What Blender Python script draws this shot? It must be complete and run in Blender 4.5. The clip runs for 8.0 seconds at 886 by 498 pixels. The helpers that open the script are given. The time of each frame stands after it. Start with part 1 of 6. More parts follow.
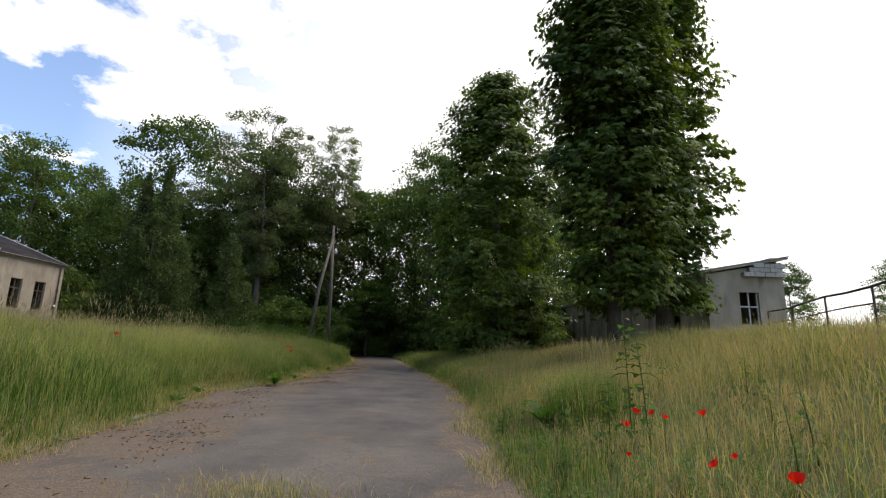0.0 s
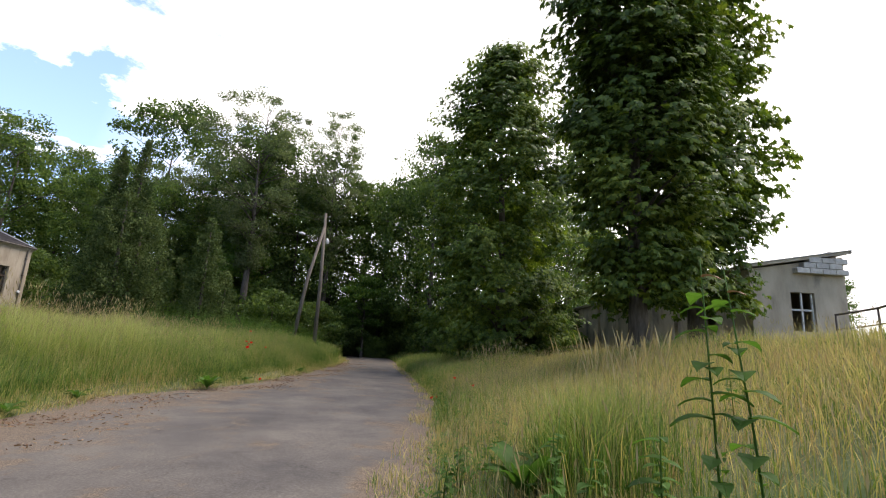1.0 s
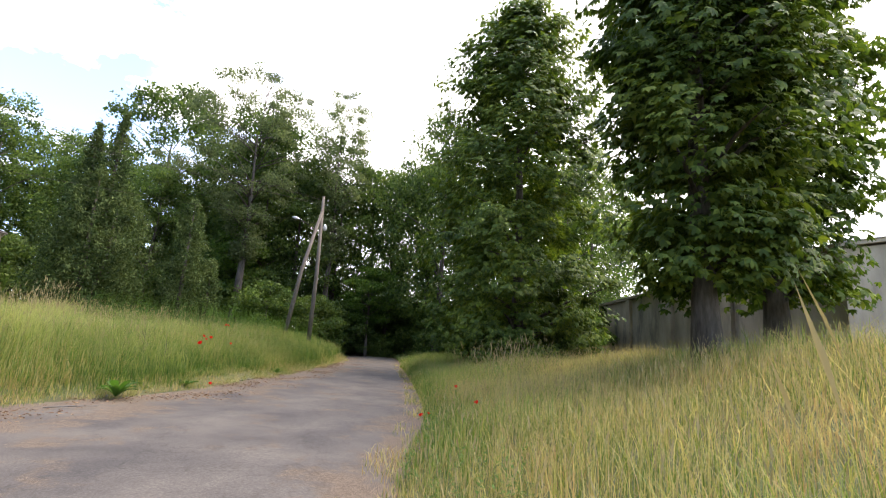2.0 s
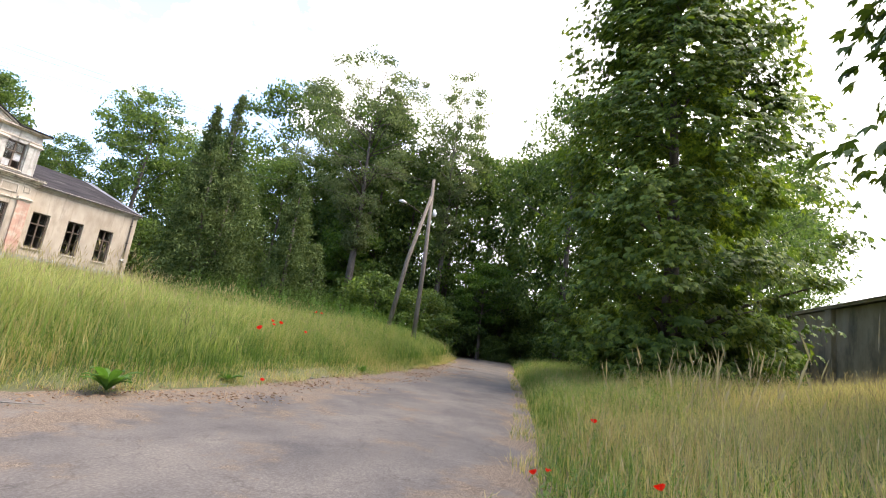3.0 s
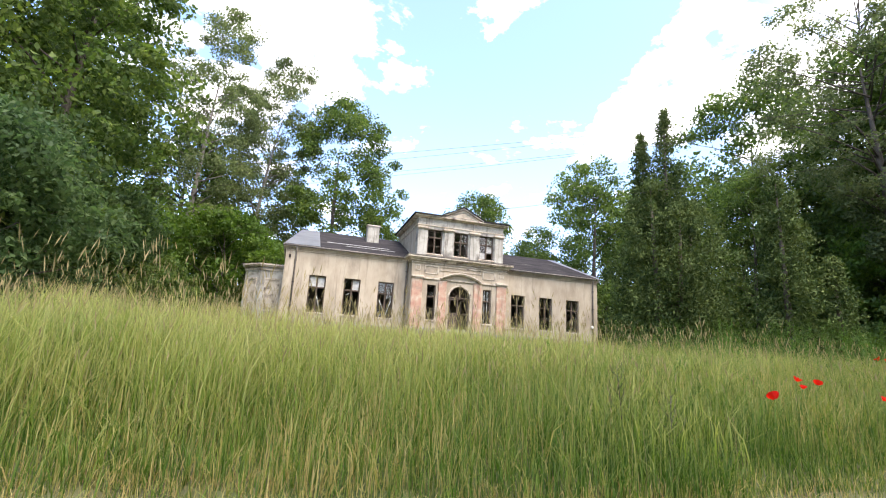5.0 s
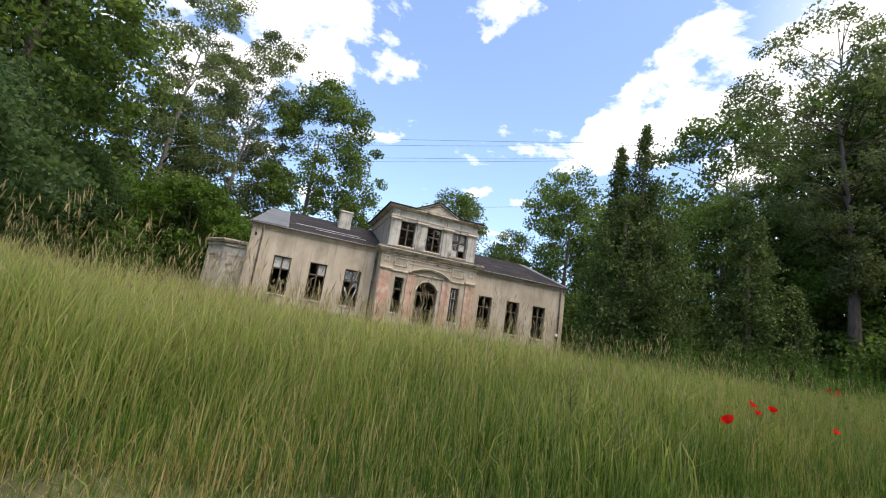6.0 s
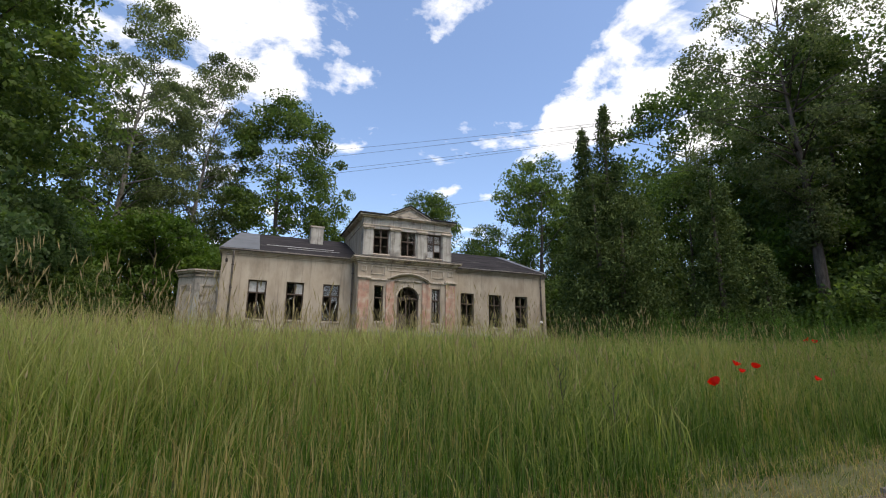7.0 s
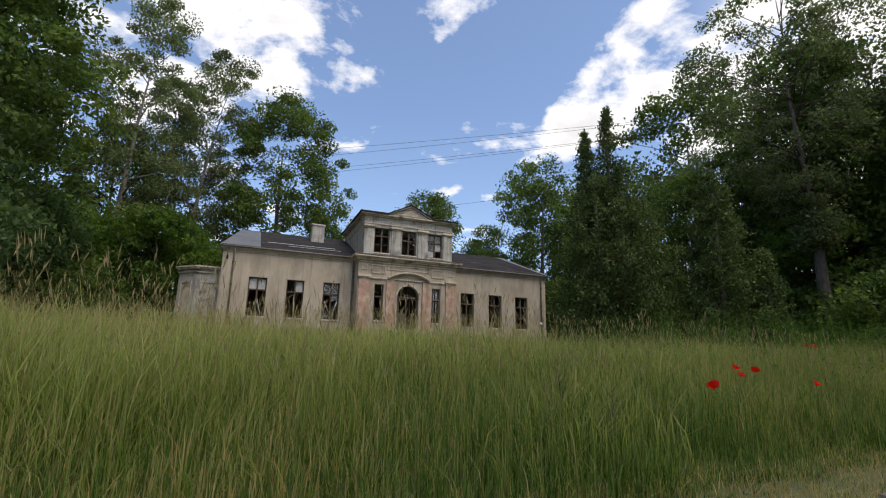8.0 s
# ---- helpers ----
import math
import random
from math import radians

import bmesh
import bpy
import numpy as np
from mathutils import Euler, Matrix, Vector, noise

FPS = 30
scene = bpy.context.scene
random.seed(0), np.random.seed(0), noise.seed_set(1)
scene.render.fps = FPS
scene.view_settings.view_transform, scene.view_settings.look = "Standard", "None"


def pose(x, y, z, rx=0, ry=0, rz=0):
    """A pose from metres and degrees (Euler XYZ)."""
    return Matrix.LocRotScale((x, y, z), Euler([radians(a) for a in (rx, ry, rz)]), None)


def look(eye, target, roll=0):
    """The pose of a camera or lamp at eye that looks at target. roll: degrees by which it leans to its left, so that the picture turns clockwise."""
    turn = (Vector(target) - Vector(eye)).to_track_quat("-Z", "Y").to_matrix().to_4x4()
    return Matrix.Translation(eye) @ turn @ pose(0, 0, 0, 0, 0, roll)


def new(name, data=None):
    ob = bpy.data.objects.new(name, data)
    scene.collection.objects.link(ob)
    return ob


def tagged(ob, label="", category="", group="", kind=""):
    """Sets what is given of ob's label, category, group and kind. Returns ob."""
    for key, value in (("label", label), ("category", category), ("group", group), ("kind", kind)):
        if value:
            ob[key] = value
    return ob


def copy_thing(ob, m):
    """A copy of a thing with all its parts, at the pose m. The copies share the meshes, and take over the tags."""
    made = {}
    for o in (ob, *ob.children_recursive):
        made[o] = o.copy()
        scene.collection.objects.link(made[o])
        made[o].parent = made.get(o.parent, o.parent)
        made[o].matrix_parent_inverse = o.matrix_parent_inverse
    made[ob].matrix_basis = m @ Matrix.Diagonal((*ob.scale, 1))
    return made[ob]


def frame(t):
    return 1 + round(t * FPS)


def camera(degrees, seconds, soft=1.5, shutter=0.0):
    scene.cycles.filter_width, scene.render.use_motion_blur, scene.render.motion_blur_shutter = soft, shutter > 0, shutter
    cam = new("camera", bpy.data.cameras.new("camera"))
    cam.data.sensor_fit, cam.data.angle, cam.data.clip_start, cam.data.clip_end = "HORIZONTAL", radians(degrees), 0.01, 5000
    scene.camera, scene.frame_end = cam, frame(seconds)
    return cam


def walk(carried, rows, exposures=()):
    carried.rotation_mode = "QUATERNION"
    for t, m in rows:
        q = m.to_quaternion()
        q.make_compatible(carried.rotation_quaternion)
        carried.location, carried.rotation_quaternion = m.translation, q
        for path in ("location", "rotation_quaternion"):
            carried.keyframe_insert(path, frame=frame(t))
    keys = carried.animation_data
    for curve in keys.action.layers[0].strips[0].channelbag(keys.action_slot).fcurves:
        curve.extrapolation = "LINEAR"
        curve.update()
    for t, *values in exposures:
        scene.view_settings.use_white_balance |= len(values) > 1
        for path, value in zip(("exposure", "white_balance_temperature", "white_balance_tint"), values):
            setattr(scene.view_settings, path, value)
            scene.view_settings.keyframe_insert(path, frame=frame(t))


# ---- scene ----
cam = camera(85.0, 8.0, soft=1.1)
PATH = [
    (0, (-28.333, -33.408, 1.606), (-26.377, -33.331, 2.015), 1.4),
    (0.5, (-26.179, -33.919, 1.607), (-24.234, -33.728, 2.034), 3.5),
    (1, (-24.083, -34.441, 1.607), (-22.132, -34.303, 2.025), 3.1),
    (2.5, (-17.110, -34.702, 1.662), (-15.185, -34.333, 2.058), 5.5),
    (3, (-14.661, -34.083, 1.660), (-12.822, -33.392, 2.038), 7.9),
    (3.5, (-12.607, -32.900, 1.556), (-10.909, -31.907, 1.919), 9.1),
    (4, (-11.192, -31.510, 1.525), (-10.029, -29.904, 1.782), 12.4),
    (4.2, (-10.889, -31.007, 1.575), (-10.127, -29.172, 1.802), 13.5),
    (4.5, (-10.493, -30.531, 1.618), (-10.245, -28.565, 1.887), 13.5),
    (4.7, (-10.179, -30.298, 1.616), (-10.072, -28.330, 1.955), 10.9),
    (5, (-9.685, -29.962, 1.615), (-9.140, -28.090, 2.059), 3.3),
    (5.2, (-9.519, -29.771, 1.614), (-8.859, -27.937, 2.064), 2.7),
    (6.3, (-9.257, -29.546, 1.609), (-8.632, -27.698, 2.049), 9.2),
    (6.5, (-9.235, -29.533, 1.606), (-8.597, -27.690, 2.050), 7.2),
    (7, (-9.212, -29.522, 1.610), (-8.481, -27.717, 2.065), 0.4),
    (7.5, (-9.210, -29.519, 1.610), (-8.475, -27.716, 2.064), 1.2),
    (8, (-9.210, -29.519, 1.610), (-8.482, -27.713, 2.064), 1.2),
]
EXPO = [(0.0, 0.26, 6500, 13), (0.5, 0.55, 6600, 13), (1.0, 0.86, 6550, 15), (2.5, 1.70, 6550, 17), (3.5, 1.82, 6600, 16), (4.0, 1.93, 6550, 15), (4.5, 1.8, 6500, 15),
        (5.0, 1.52, 6450, 15), (5.2, 1.35, 6450, 14), (6.4, 0.48, 6500, 13), (7.0, 0.22, 6400, 13), (7.5, 0.0, 6400, 13), (8.0, 0.0, 6400, 13)]
walk(cam, [(t, look(eye, target, roll)) for t, eye, target, roll in PATH], EXPO)
CLOUD_X, CLOUD_Y = 0.0, 0.0

# ---- world, sun, exposure ----
SUN_EL, SUN_AZ = radians(64), radians(-72)   # azimuth from +x towards -y


def nd(tree, kind, **props):
    n = tree.nodes.new(kind)
    for key, value in props.items():
        if key in n.inputs:
            n.inputs[key].default_value = value
        elif key == "operation":
            n.operation = value
        elif key == "data_type":
            n.data_type = value
        elif key == "blend_type":
            n.blend_type = value
        elif key == "feature":
            n.feature = value
        elif key == "interpolation_type":
            n.interpolation_type = value
    return n


world = bpy.data.worlds.new("sky")
scene.world = world
world.use_nodes = True
wt = world.node_tree
wt.nodes.clear()
sky = nd(wt, "ShaderNodeTexSky")
sky.sky_type, sky.sun_disc = "NISHITA", False
sky.sun_elevation, sky.sun_rotation = SUN_EL, radians(90) - SUN_AZ
sky.altitude, sky.air_density, sky.dust_density, sky.ozone_density = 100, 1.0, 1.2, 1.0
coord = nd(wt, "ShaderNodeTexCoord")
sep = nd(wt, "ShaderNodeSeparateXYZ")
wt.links.new(coord.outputs["Generated"], sep.inputs[0])
up = nd(wt, "ShaderNodeMath", operation="MAXIMUM")
wt.links.new(sep.outputs["Z"], up.inputs[0]); up.inputs[1].default_value = 0.0
lift = nd(wt, "ShaderNodeMath", operation="ADD")
wt.links.new(up.outputs[0], lift.inputs[0]); lift.inputs[1].default_value = 0.16
flat = nd(wt, "ShaderNodeVectorMath", operation="DIVIDE")
comb = nd(wt, "ShaderNodeCombineXYZ")
for k in "XYZ":
    wt.links.new(lift.outputs[0], comb.inputs[k])
wt.links.new(coord.outputs["Generated"], flat.inputs[0]); wt.links.new(comb.outputs[0], flat.inputs[1])
place = nd(wt, "ShaderNodeMapping")
place.inputs["Location"].default_value = (CLOUD_X, CLOUD_Y, 0.0)
place.inputs["Scale"].default_value = (1, 1, 0)
wt.links.new(flat.outputs[0], place.inputs[0])
cloud = nd(wt, "ShaderNodeTexNoise", Scale=3.6, Detail=9.0, Roughness=0.6, Distortion=0.15)
wt.links.new(place.outputs[0], cloud.inputs["Vector"])
swing = nd(wt, "ShaderNodeMath", operation="MULTIPLY_ADD")
wt.links.new(cloud.outputs["Fac"], swing.inputs[0]); swing.inputs[1].default_value, swing.inputs[2].default_value = 2.3, -0.68
total = swing.outputs[0]
for way, wide, gain in (((-0.167, 0.829, 0.534), 15, 0.36), ((0.069, 0.818, 0.57), 8, 0.26), ((0.574, 0.653, 0.494), 7.5, 0.36), ((0.545, 0.705, 0.45), 4.5, 0.2), ((0.60, 0.546, 0.584), 5, 0.26), ((0.424, 0.719, 0.551), 3, 0.2),
                        ((0.498, 0.784, 0.37), 3, 0.22), ((-0.04, 0.89, 0.455), 5, 0.14), ((0.72, 0.53, 0.45), 8, 0.34), ((0.825, 0.361, 0.435), 16, 0.45), ((0.39, 0.70, 0.60), 5, -0.3), ((0.289, 0.805, 0.519), 6, -0.25), ((0.478, 0.62, 0.623), 5, -0.3)):
    near = nd(wt, "ShaderNodeVectorMath", operation="DOT_PRODUCT")
    wt.links.new(coord.outputs["Generated"], near.inputs[0]); near.inputs[1].default_value = Vector(way).normalized()
    fall = nd(wt, "ShaderNodeMapRange", interpolation_type="SMOOTHSTEP")
    wt.links.new(near.outputs["Value"], fall.inputs["Value"])
    fall.inputs["From Min"].default_value, fall.inputs["From Max"].default_value = math.cos(radians(wide)), math.cos(radians(wide * 0.3))
    fall.inputs["To Max"].default_value = gain
    add = nd(wt, "ShaderNodeMath", operation="ADD")
    wt.links.new(total, add.inputs[0]); wt.links.new(fall.outputs[0], add.inputs[1])
    total = add.outputs[0]
cover = nd(wt, "ShaderNodeValToRGB")
cover.color_ramp.elements[0].position, cover.color_ramp.elements[1].position = 0.62, 0.86
wt.links.new(total, cover.inputs[0])
# more cloud and haze towards the sun's side (+x, -y)
side = nd(wt, "ShaderNodeVectorMath", operation="DOT_PRODUCT")
wt.links.new(coord.outputs["Generated"], side.inputs[0]); side.inputs[1].default_value = (0.87, -0.49, 0)
veil = nd(wt, "ShaderNodeMapRange")
wt.links.new(side.outputs["Value"], veil.inputs["Value"])
veil.inputs["From Min"].default_value, veil.inputs["From Max"].default_value = 0.30, 0.72
amount = nd(wt, "ShaderNodeMath", operation="MAXIMUM")
wt.links.new(cover.outputs["Color"], amount.inputs[0]); wt.links.new(veil.outputs[0], amount.inputs[1])
blue = nd(wt, "ShaderNodeBackground", Strength=0.21)
wt.links.new(sky.outputs[0], blue.inputs["Color"])
white = nd(wt, "ShaderNodeBackground", Strength=1.15)
white.inputs["Color"].default_value = (1.0, 0.985, 0.96, 1)
puff = nd(wt, "ShaderNodeMapRange")
wt.links.new(total, puff.inputs["Value"])
for key, value in (("From Min", 0.65), ("From Max", 1.25), ("To Min", 1.22), ("To Max", 0.92)):
    puff.inputs[key].default_value = value
wt.links.new(puff.outputs[0], white.inputs["Strength"])
blend = nd(wt, "ShaderNodeMixShader")
wt.links.new(amount.outputs[0], blend.inputs[0]); wt.links.new(blue.outputs[0], blend.inputs[1]); wt.links.new(white.outputs[0], blend.inputs[2])
outw = nd(wt, "ShaderNodeOutputWorld")
wt.links.new(blend.outputs[0], outw.inputs[0])

sun_data = bpy.data.lights.new("sun", "SUN")
sun_data.energy, sun_data.angle, sun_data.color = 2.4, radians(42), (1.0, 0.935, 0.82)
sun = new("sun", sun_data)
sun_way = Vector((math.cos(SUN_EL) * math.cos(SUN_AZ), math.cos(SUN_EL) * math.sin(SUN_AZ), math.sin(SUN_EL)))
sun.matrix_world = look(tuple(sun_way * 200), (0, 0, 0))

# ---- materials ----
def ramp_of(t, stops):
    r = nd(t, "ShaderNodeValToRGB")
    e = r.color_ramp.elements
    while len(e) < len(stops):
        e.new(0.5)
    for el, (p, c) in zip(e, stops):
        el.position, el.color = p, (*c, 1)
    return r


def surface(name, stops, scale=3.0, detail=6.0, rough=0.85, bump=0.3, bump_scale=40.0, stain=None, stain_scale=0.6, stain_range=(0.5, 0.62),
            metal=0.0, rand=0.0, stretch=(1, 1, 1), bump_dist=0.02, streak=None, streak_range=(0.56, 0.74)):
    """A grainy surface: colour by noise, a second stain colour at a larger size, fine relief, and a little change from piece to piece."""
    m = bpy.data.materials.new(name)
    m.use_nodes = True
    t = m.node_tree
    b = t.nodes["Principled BSDF"]
    tc = nd(t, "ShaderNodeNewGeometry")
    mp = nd(t, "ShaderNodeMapping"); mp.inputs["Scale"].default_value = stretch
    t.links.new(tc.outputs["Position"], mp.inputs[0])
    n1 = nd(t, "ShaderNodeTexNoise", Scale=scale, Detail=detail, Roughness=0.6)
    t.links.new(mp.outputs[0], n1.inputs["Vector"])
    r1 = ramp_of(t, stops)
    t.links.new(n1.outputs["Fac"], r1.inputs[0])
    col = r1.outputs[0]
    if stain:
        n2 = nd(t, "ShaderNodeTexNoise", Scale=stain_scale, Detail=8.0, Roughness=0.65)
        t.links.new(mp.outputs[0], n2.inputs["Vector"])
        mr = nd(t, "ShaderNodeMapRange")
        mr.inputs["From Min"].default_value, mr.inputs["From Max"].default_value = stain_range
        t.links.new(n2.outputs["Fac"], mr.inputs["Value"])
        mx = nd(t, "ShaderNodeMix", data_type="RGBA")
        t.links.new(mr.outputs[0], mx.inputs["Factor"]); t.links.new(col, mx.inputs["A"]); mx.inputs["B"].default_value = (*stain, 1)
        col = mx.outputs["Result"]
    if streak:
        mp2 = nd(t, "ShaderNodeMapping"); mp2.inputs["Scale"].default_value = (2.6, 2.6, 0.16)
        t.links.new(tc.outputs["Position"], mp2.inputs[0])
        n4 = nd(t, "ShaderNodeTexNoise", Scale=1.6, Detail=7.0, Roughness=0.62)
        t.links.new(mp2.outputs[0], n4.inputs["Vector"])
        ms = nd(t, "ShaderNodeMapRange")
        ms.inputs["From Min"].default_value, ms.inputs["From Max"].default_value = streak_range
        ms.inputs["To Max"].default_value = 0.75
        t.links.new(n4.outputs["Fac"], ms.inputs["Value"])
        mk2 = nd(t, "ShaderNodeMix", data_type="RGBA")
        t.links.new(ms.outputs[0], mk2.inputs["Factor"]); t.links.new(col, mk2.inputs["A"]); mk2.inputs["B"].default_value = (*streak, 1)
        col = mk2.outputs["Result"]
    if rand:
        oi = nd(t, "ShaderNodeObjectInfo")
        mr = nd(t, "ShaderNodeMapRange"); mr.inputs["To Min"].default_value, mr.inputs["To Max"].default_value = 1 - rand, 1 + rand
        t.links.new(oi.outputs["Random"], mr.inputs["Value"])
        hs = nd(t, "ShaderNodeHueSaturation")
        t.links.new(mr.outputs[0], hs.inputs["Value"]); t.links.new(col, hs.inputs["Color"])
        col = hs.outputs[0]
    t.links.new(col, b.inputs["Base Color"])
    b.inputs["Roughness"].default_value, b.inputs["Metallic"].default_value = rough, metal
    b.inputs["Specular IOR Level"].default_value = 0.25 if rough < 0.95 else 0.05
    if bump:
        n3 = nd(t, "ShaderNodeTexNoise", Scale=bump_scale, Detail=4.0)
        t.links.new(mp.outputs[0], n3.inputs["Vector"])
        bp = nd(t, "ShaderNodeBump", Strength=bump, Distance=bump_dist)
        t.links.new(n3.outputs["Fac"], bp.inputs["Height"]); t.links.new(bp.outputs[0], b.inputs["Normal"])
    return m


def foliage(name, stops, scale=0.25, translucent=0.45, rand=0.15, tip=None, tip_range=(0.55, 1.0), gloss=0.5, spread=1.0, mix=0.5):
    """Leaves or blades: colour by place and by leaf, light passing through; tip: another colour towards the far end (uv v)."""
    m = bpy.data.materials.new(name)
    m.use_nodes = True
    t = m.node_tree
    b = t.nodes["Principled BSDF"]
    g = nd(t, "ShaderNodeNewGeometry")
    n1 = nd(t, "ShaderNodeTexNoise", Scale=scale, Detail=3.0)
    t.links.new(g.outputs["Position"], n1.inputs["Vector"])
    ad = nd(t, "ShaderNodeMath", operation="MULTIPLY_ADD")
    t.links.new(g.outputs["Random Per Island"], ad.inputs[0]); ad.inputs[1].default_value = mix
    t.links.new(n1.outputs["Fac"], ad.inputs[2])
    sub = nd(t, "ShaderNodeMath", operation="MULTIPLY_ADD"); t.links.new(ad.outputs[0], sub.inputs[0])
    sub.inputs[1].default_value, sub.inputs[2].default_value = spread, 0.5 - (0.5 + 0.5 * mix) * spread
    r = ramp_of(t, stops)
    t.links.new(sub.outputs[0], r.inputs[0])
    col = r.outputs[0]
    if tip:
        uv = nd(t, "ShaderNodeUVMap"); sx = nd(t, "ShaderNodeSeparateXYZ")
        t.links.new(uv.outputs[0], sx.inputs[0])
        mr = nd(t, "ShaderNodeMapRange"); mr.inputs["From Min"].default_value, mr.inputs["From Max"].default_value = tip_range
        t.links.new(sx.outputs["Y"], mr.inputs["Value"])
        mx = nd(t, "ShaderNodeMix", data_type="RGBA"); mx.inputs["B"].default_value = (*tip, 1)
        t.links.new(mr.outputs[0], mx.inputs["Factor"]); t.links.new(col, mx.inputs["A"])
        col = mx.outputs["Result"]
    if rand:
        oi = nd(t, "ShaderNodeObjectInfo")
        mr = nd(t, "ShaderNodeMapRange"); mr.inputs["To Min"].default_value, mr.inputs["To Max"].default_value = 1 - rand, 1 + rand
        t.links.new(oi.outputs["Random"], mr.inputs["Value"])
        hs = nd(t, "ShaderNodeHueSaturation")
        t.links.new(mr.outputs[0], hs.inputs["Value"]); t.links.new(col, hs.inputs["Color"])
        col = hs.outputs[0]
    t.links.new(col, b.inputs["Base Color"])
    b.inputs["Roughness"].default_value = gloss
    b.inputs["Specular IOR Level"].default_value = 0.14
    tr = nd(t, "ShaderNodeBsdfTranslucent")
    gain = nd(t, "ShaderNodeHueSaturation", Saturation=1.15, Value=1.4)
    t.links.new(col, gain.inputs["Color"]); t.links.new(gain.outputs[0], tr.inputs["Color"])
    ms = nd(t, "ShaderNodeMixShader"); ms.inputs[0].default_value = translucent
    t.links.new(b.outputs[0], ms.inputs[1]); t.links.new(tr.outputs[0], ms.inputs[2])
    t.links.new(ms.outputs[0], t.nodes["Material Output"].inputs["Surface"])
    return m


plaster = surface("plaster", [(0.25, (0.291, 0.234, 0.169)), (0.48, (0.413, 0.342, 0.256)), (0.6, (0.460, 0.386, 0.293)), (0.8, (0.525, 0.451, 0.352))], scale=1.2, detail=9, stain=(0.22, 0.18, 0.135), stain_scale=0.8, stain_range=(0.52, 0.76), bump=0.4, stretch=(1, 1, 0.45), streak=(0.13, 0.105, 0.08))
plaster_grey = surface("plaster_grey", [(0.25, (0.30, 0.275, 0.235)), (0.6, (0.47, 0.44, 0.38)), (0.85, (0.56, 0.53, 0.47))], scale=2.2, stain=(0.17, 0.15, 0.13), stain_scale=1.2, stain_range=(0.52, 0.68), bump=0.3, streak=(0.10, 0.085, 0.07), streak_range=(0.52, 0.68))
plaster_pink = surface("plaster_pink", [(0.30, (0.40, 0.20, 0.145)), (0.5, (0.46, 0.29, 0.21)), (0.66, (0.50, 0.41, 0.31))], scale=2.6, stain=(0.26, 0.18, 0.14), stain_scale=1.1, stain_range=(0.54, 0.70), bump=0.4, streak=(0.17, 0.13, 0.10))
stucco_trim = surface("stucco_trim", [(0.25, (0.35, 0.29, 0.22)), (0.55, (0.53, 0.455, 0.36)), (0.85, (0.62, 0.545, 0.45))], scale=3.0, stain=(0.12, 0.095, 0.08), stain_scale=2.0, stain_range=(0.52, 0.68), bump=0.2)
plinth_stone = surface("plinth_stone", [(0.3, (0.18, 0.16, 0.14)), (0.6, (0.32, 0.30, 0.27)), (0.8, (0.55, 0.53, 0.5))], scale=2.5, bump=0.5, bump_scale=15)
tar_felt = surface("tar_felt", [(0.3, (0.022, 0.020, 0.021)), (0.6, (0.042, 0.038, 0.038)), (0.85, (0.075, 0.068, 0.066))], scale=1.5, stain=(0.11, 0.10, 0.09), stain_scale=1.3, stain_range=(0.60, 0.72), bump=0.3, stretch=(0.4, 1.4, 1), rough=0.97)
felt_edge = surface("felt_edge", [(0.3, (0.25, 0.24, 0.23)), (0.7, (0.45, 0.43, 0.4))], scale=4)
sheet_metal = surface("sheet_metal", [(0.3, (0.120, 0.123, 0.126)), (0.7, (0.198, 0.201, 0.204))], scale=1.0, rough=0.5, metal=0.3, bump=0.1, stain=(0.17, 0.12, 0.08), stain_range=(0.62, 0.75))
dark_timber = surface("dark_timber", [(0.3, (0.055, 0.038, 0.028)), (0.7, (0.13, 0.095, 0.07))], scale=9, rough=0.7, stain=(0.24, 0.21, 0.18), stain_scale=3, stain_range=(0.6, 0.75), bump=0.2)
worn_white = surface("worn_white", [(0.3, (0.30, 0.29, 0.27)), (0.7, (0.55, 0.54, 0.51))], scale=7, rough=0.6)
rust_pipe = surface("rust_pipe", [(0.3, (0.10, 0.085, 0.075)), (0.7, (0.22, 0.19, 0.165))], scale=6, rough=0.6)
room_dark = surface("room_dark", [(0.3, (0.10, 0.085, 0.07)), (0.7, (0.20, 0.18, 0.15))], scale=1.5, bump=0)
concrete = surface("concrete", [(0.25, (0.209, 0.173, 0.126)), (0.55, (0.334, 0.282, 0.211)), (0.85, (0.435, 0.372, 0.289))], scale=1.3, stain=(0.10, 0.09, 0.08), stain_scale=0.55, stain_range=(0.53, 0.68), bump=0.4, stretch=(1, 1, 0.4))
block_grey = surface("block_grey", [(0.3, (0.28, 0.265, 0.24)), (0.7, (0.42, 0.40, 0.37))], scale=5, rand=0.12)
pole_timber = surface("pole_timber", [(0.3, (0.099, 0.081, 0.064)), (0.7, (0.186, 0.159, 0.128))], scale=5, stretch=(3, 3, 0.3), bump=0.4)
iron = surface("iron", [(0.3, (0.025, 0.022, 0.02)), (0.7, (0.07, 0.05, 0.04))], scale=8, rough=0.6)
enamel_white = surface("enamel_white", [(0.3, (0.55, 0.55, 0.54)), (0.7, (0.7, 0.7, 0.69))], scale=6, rough=0.4)
kerb_stone = surface("kerb_stone", [(0.3, (0.12, 0.105, 0.088)), (0.6, (0.21, 0.19, 0.16)), (0.85, (0.32, 0.295, 0.26))], scale=6, rand=0.18, stain=(0.14, 0.13, 0.08), stain_scale=3.0, stain_range=(0.55, 0.7), bump=0.6)
bark = surface("bark", [(0.3, (0.045, 0.036, 0.028)), (0.7, (0.12, 0.10, 0.08))], scale=5, stretch=(2, 2, 0.4), bump=0.7)
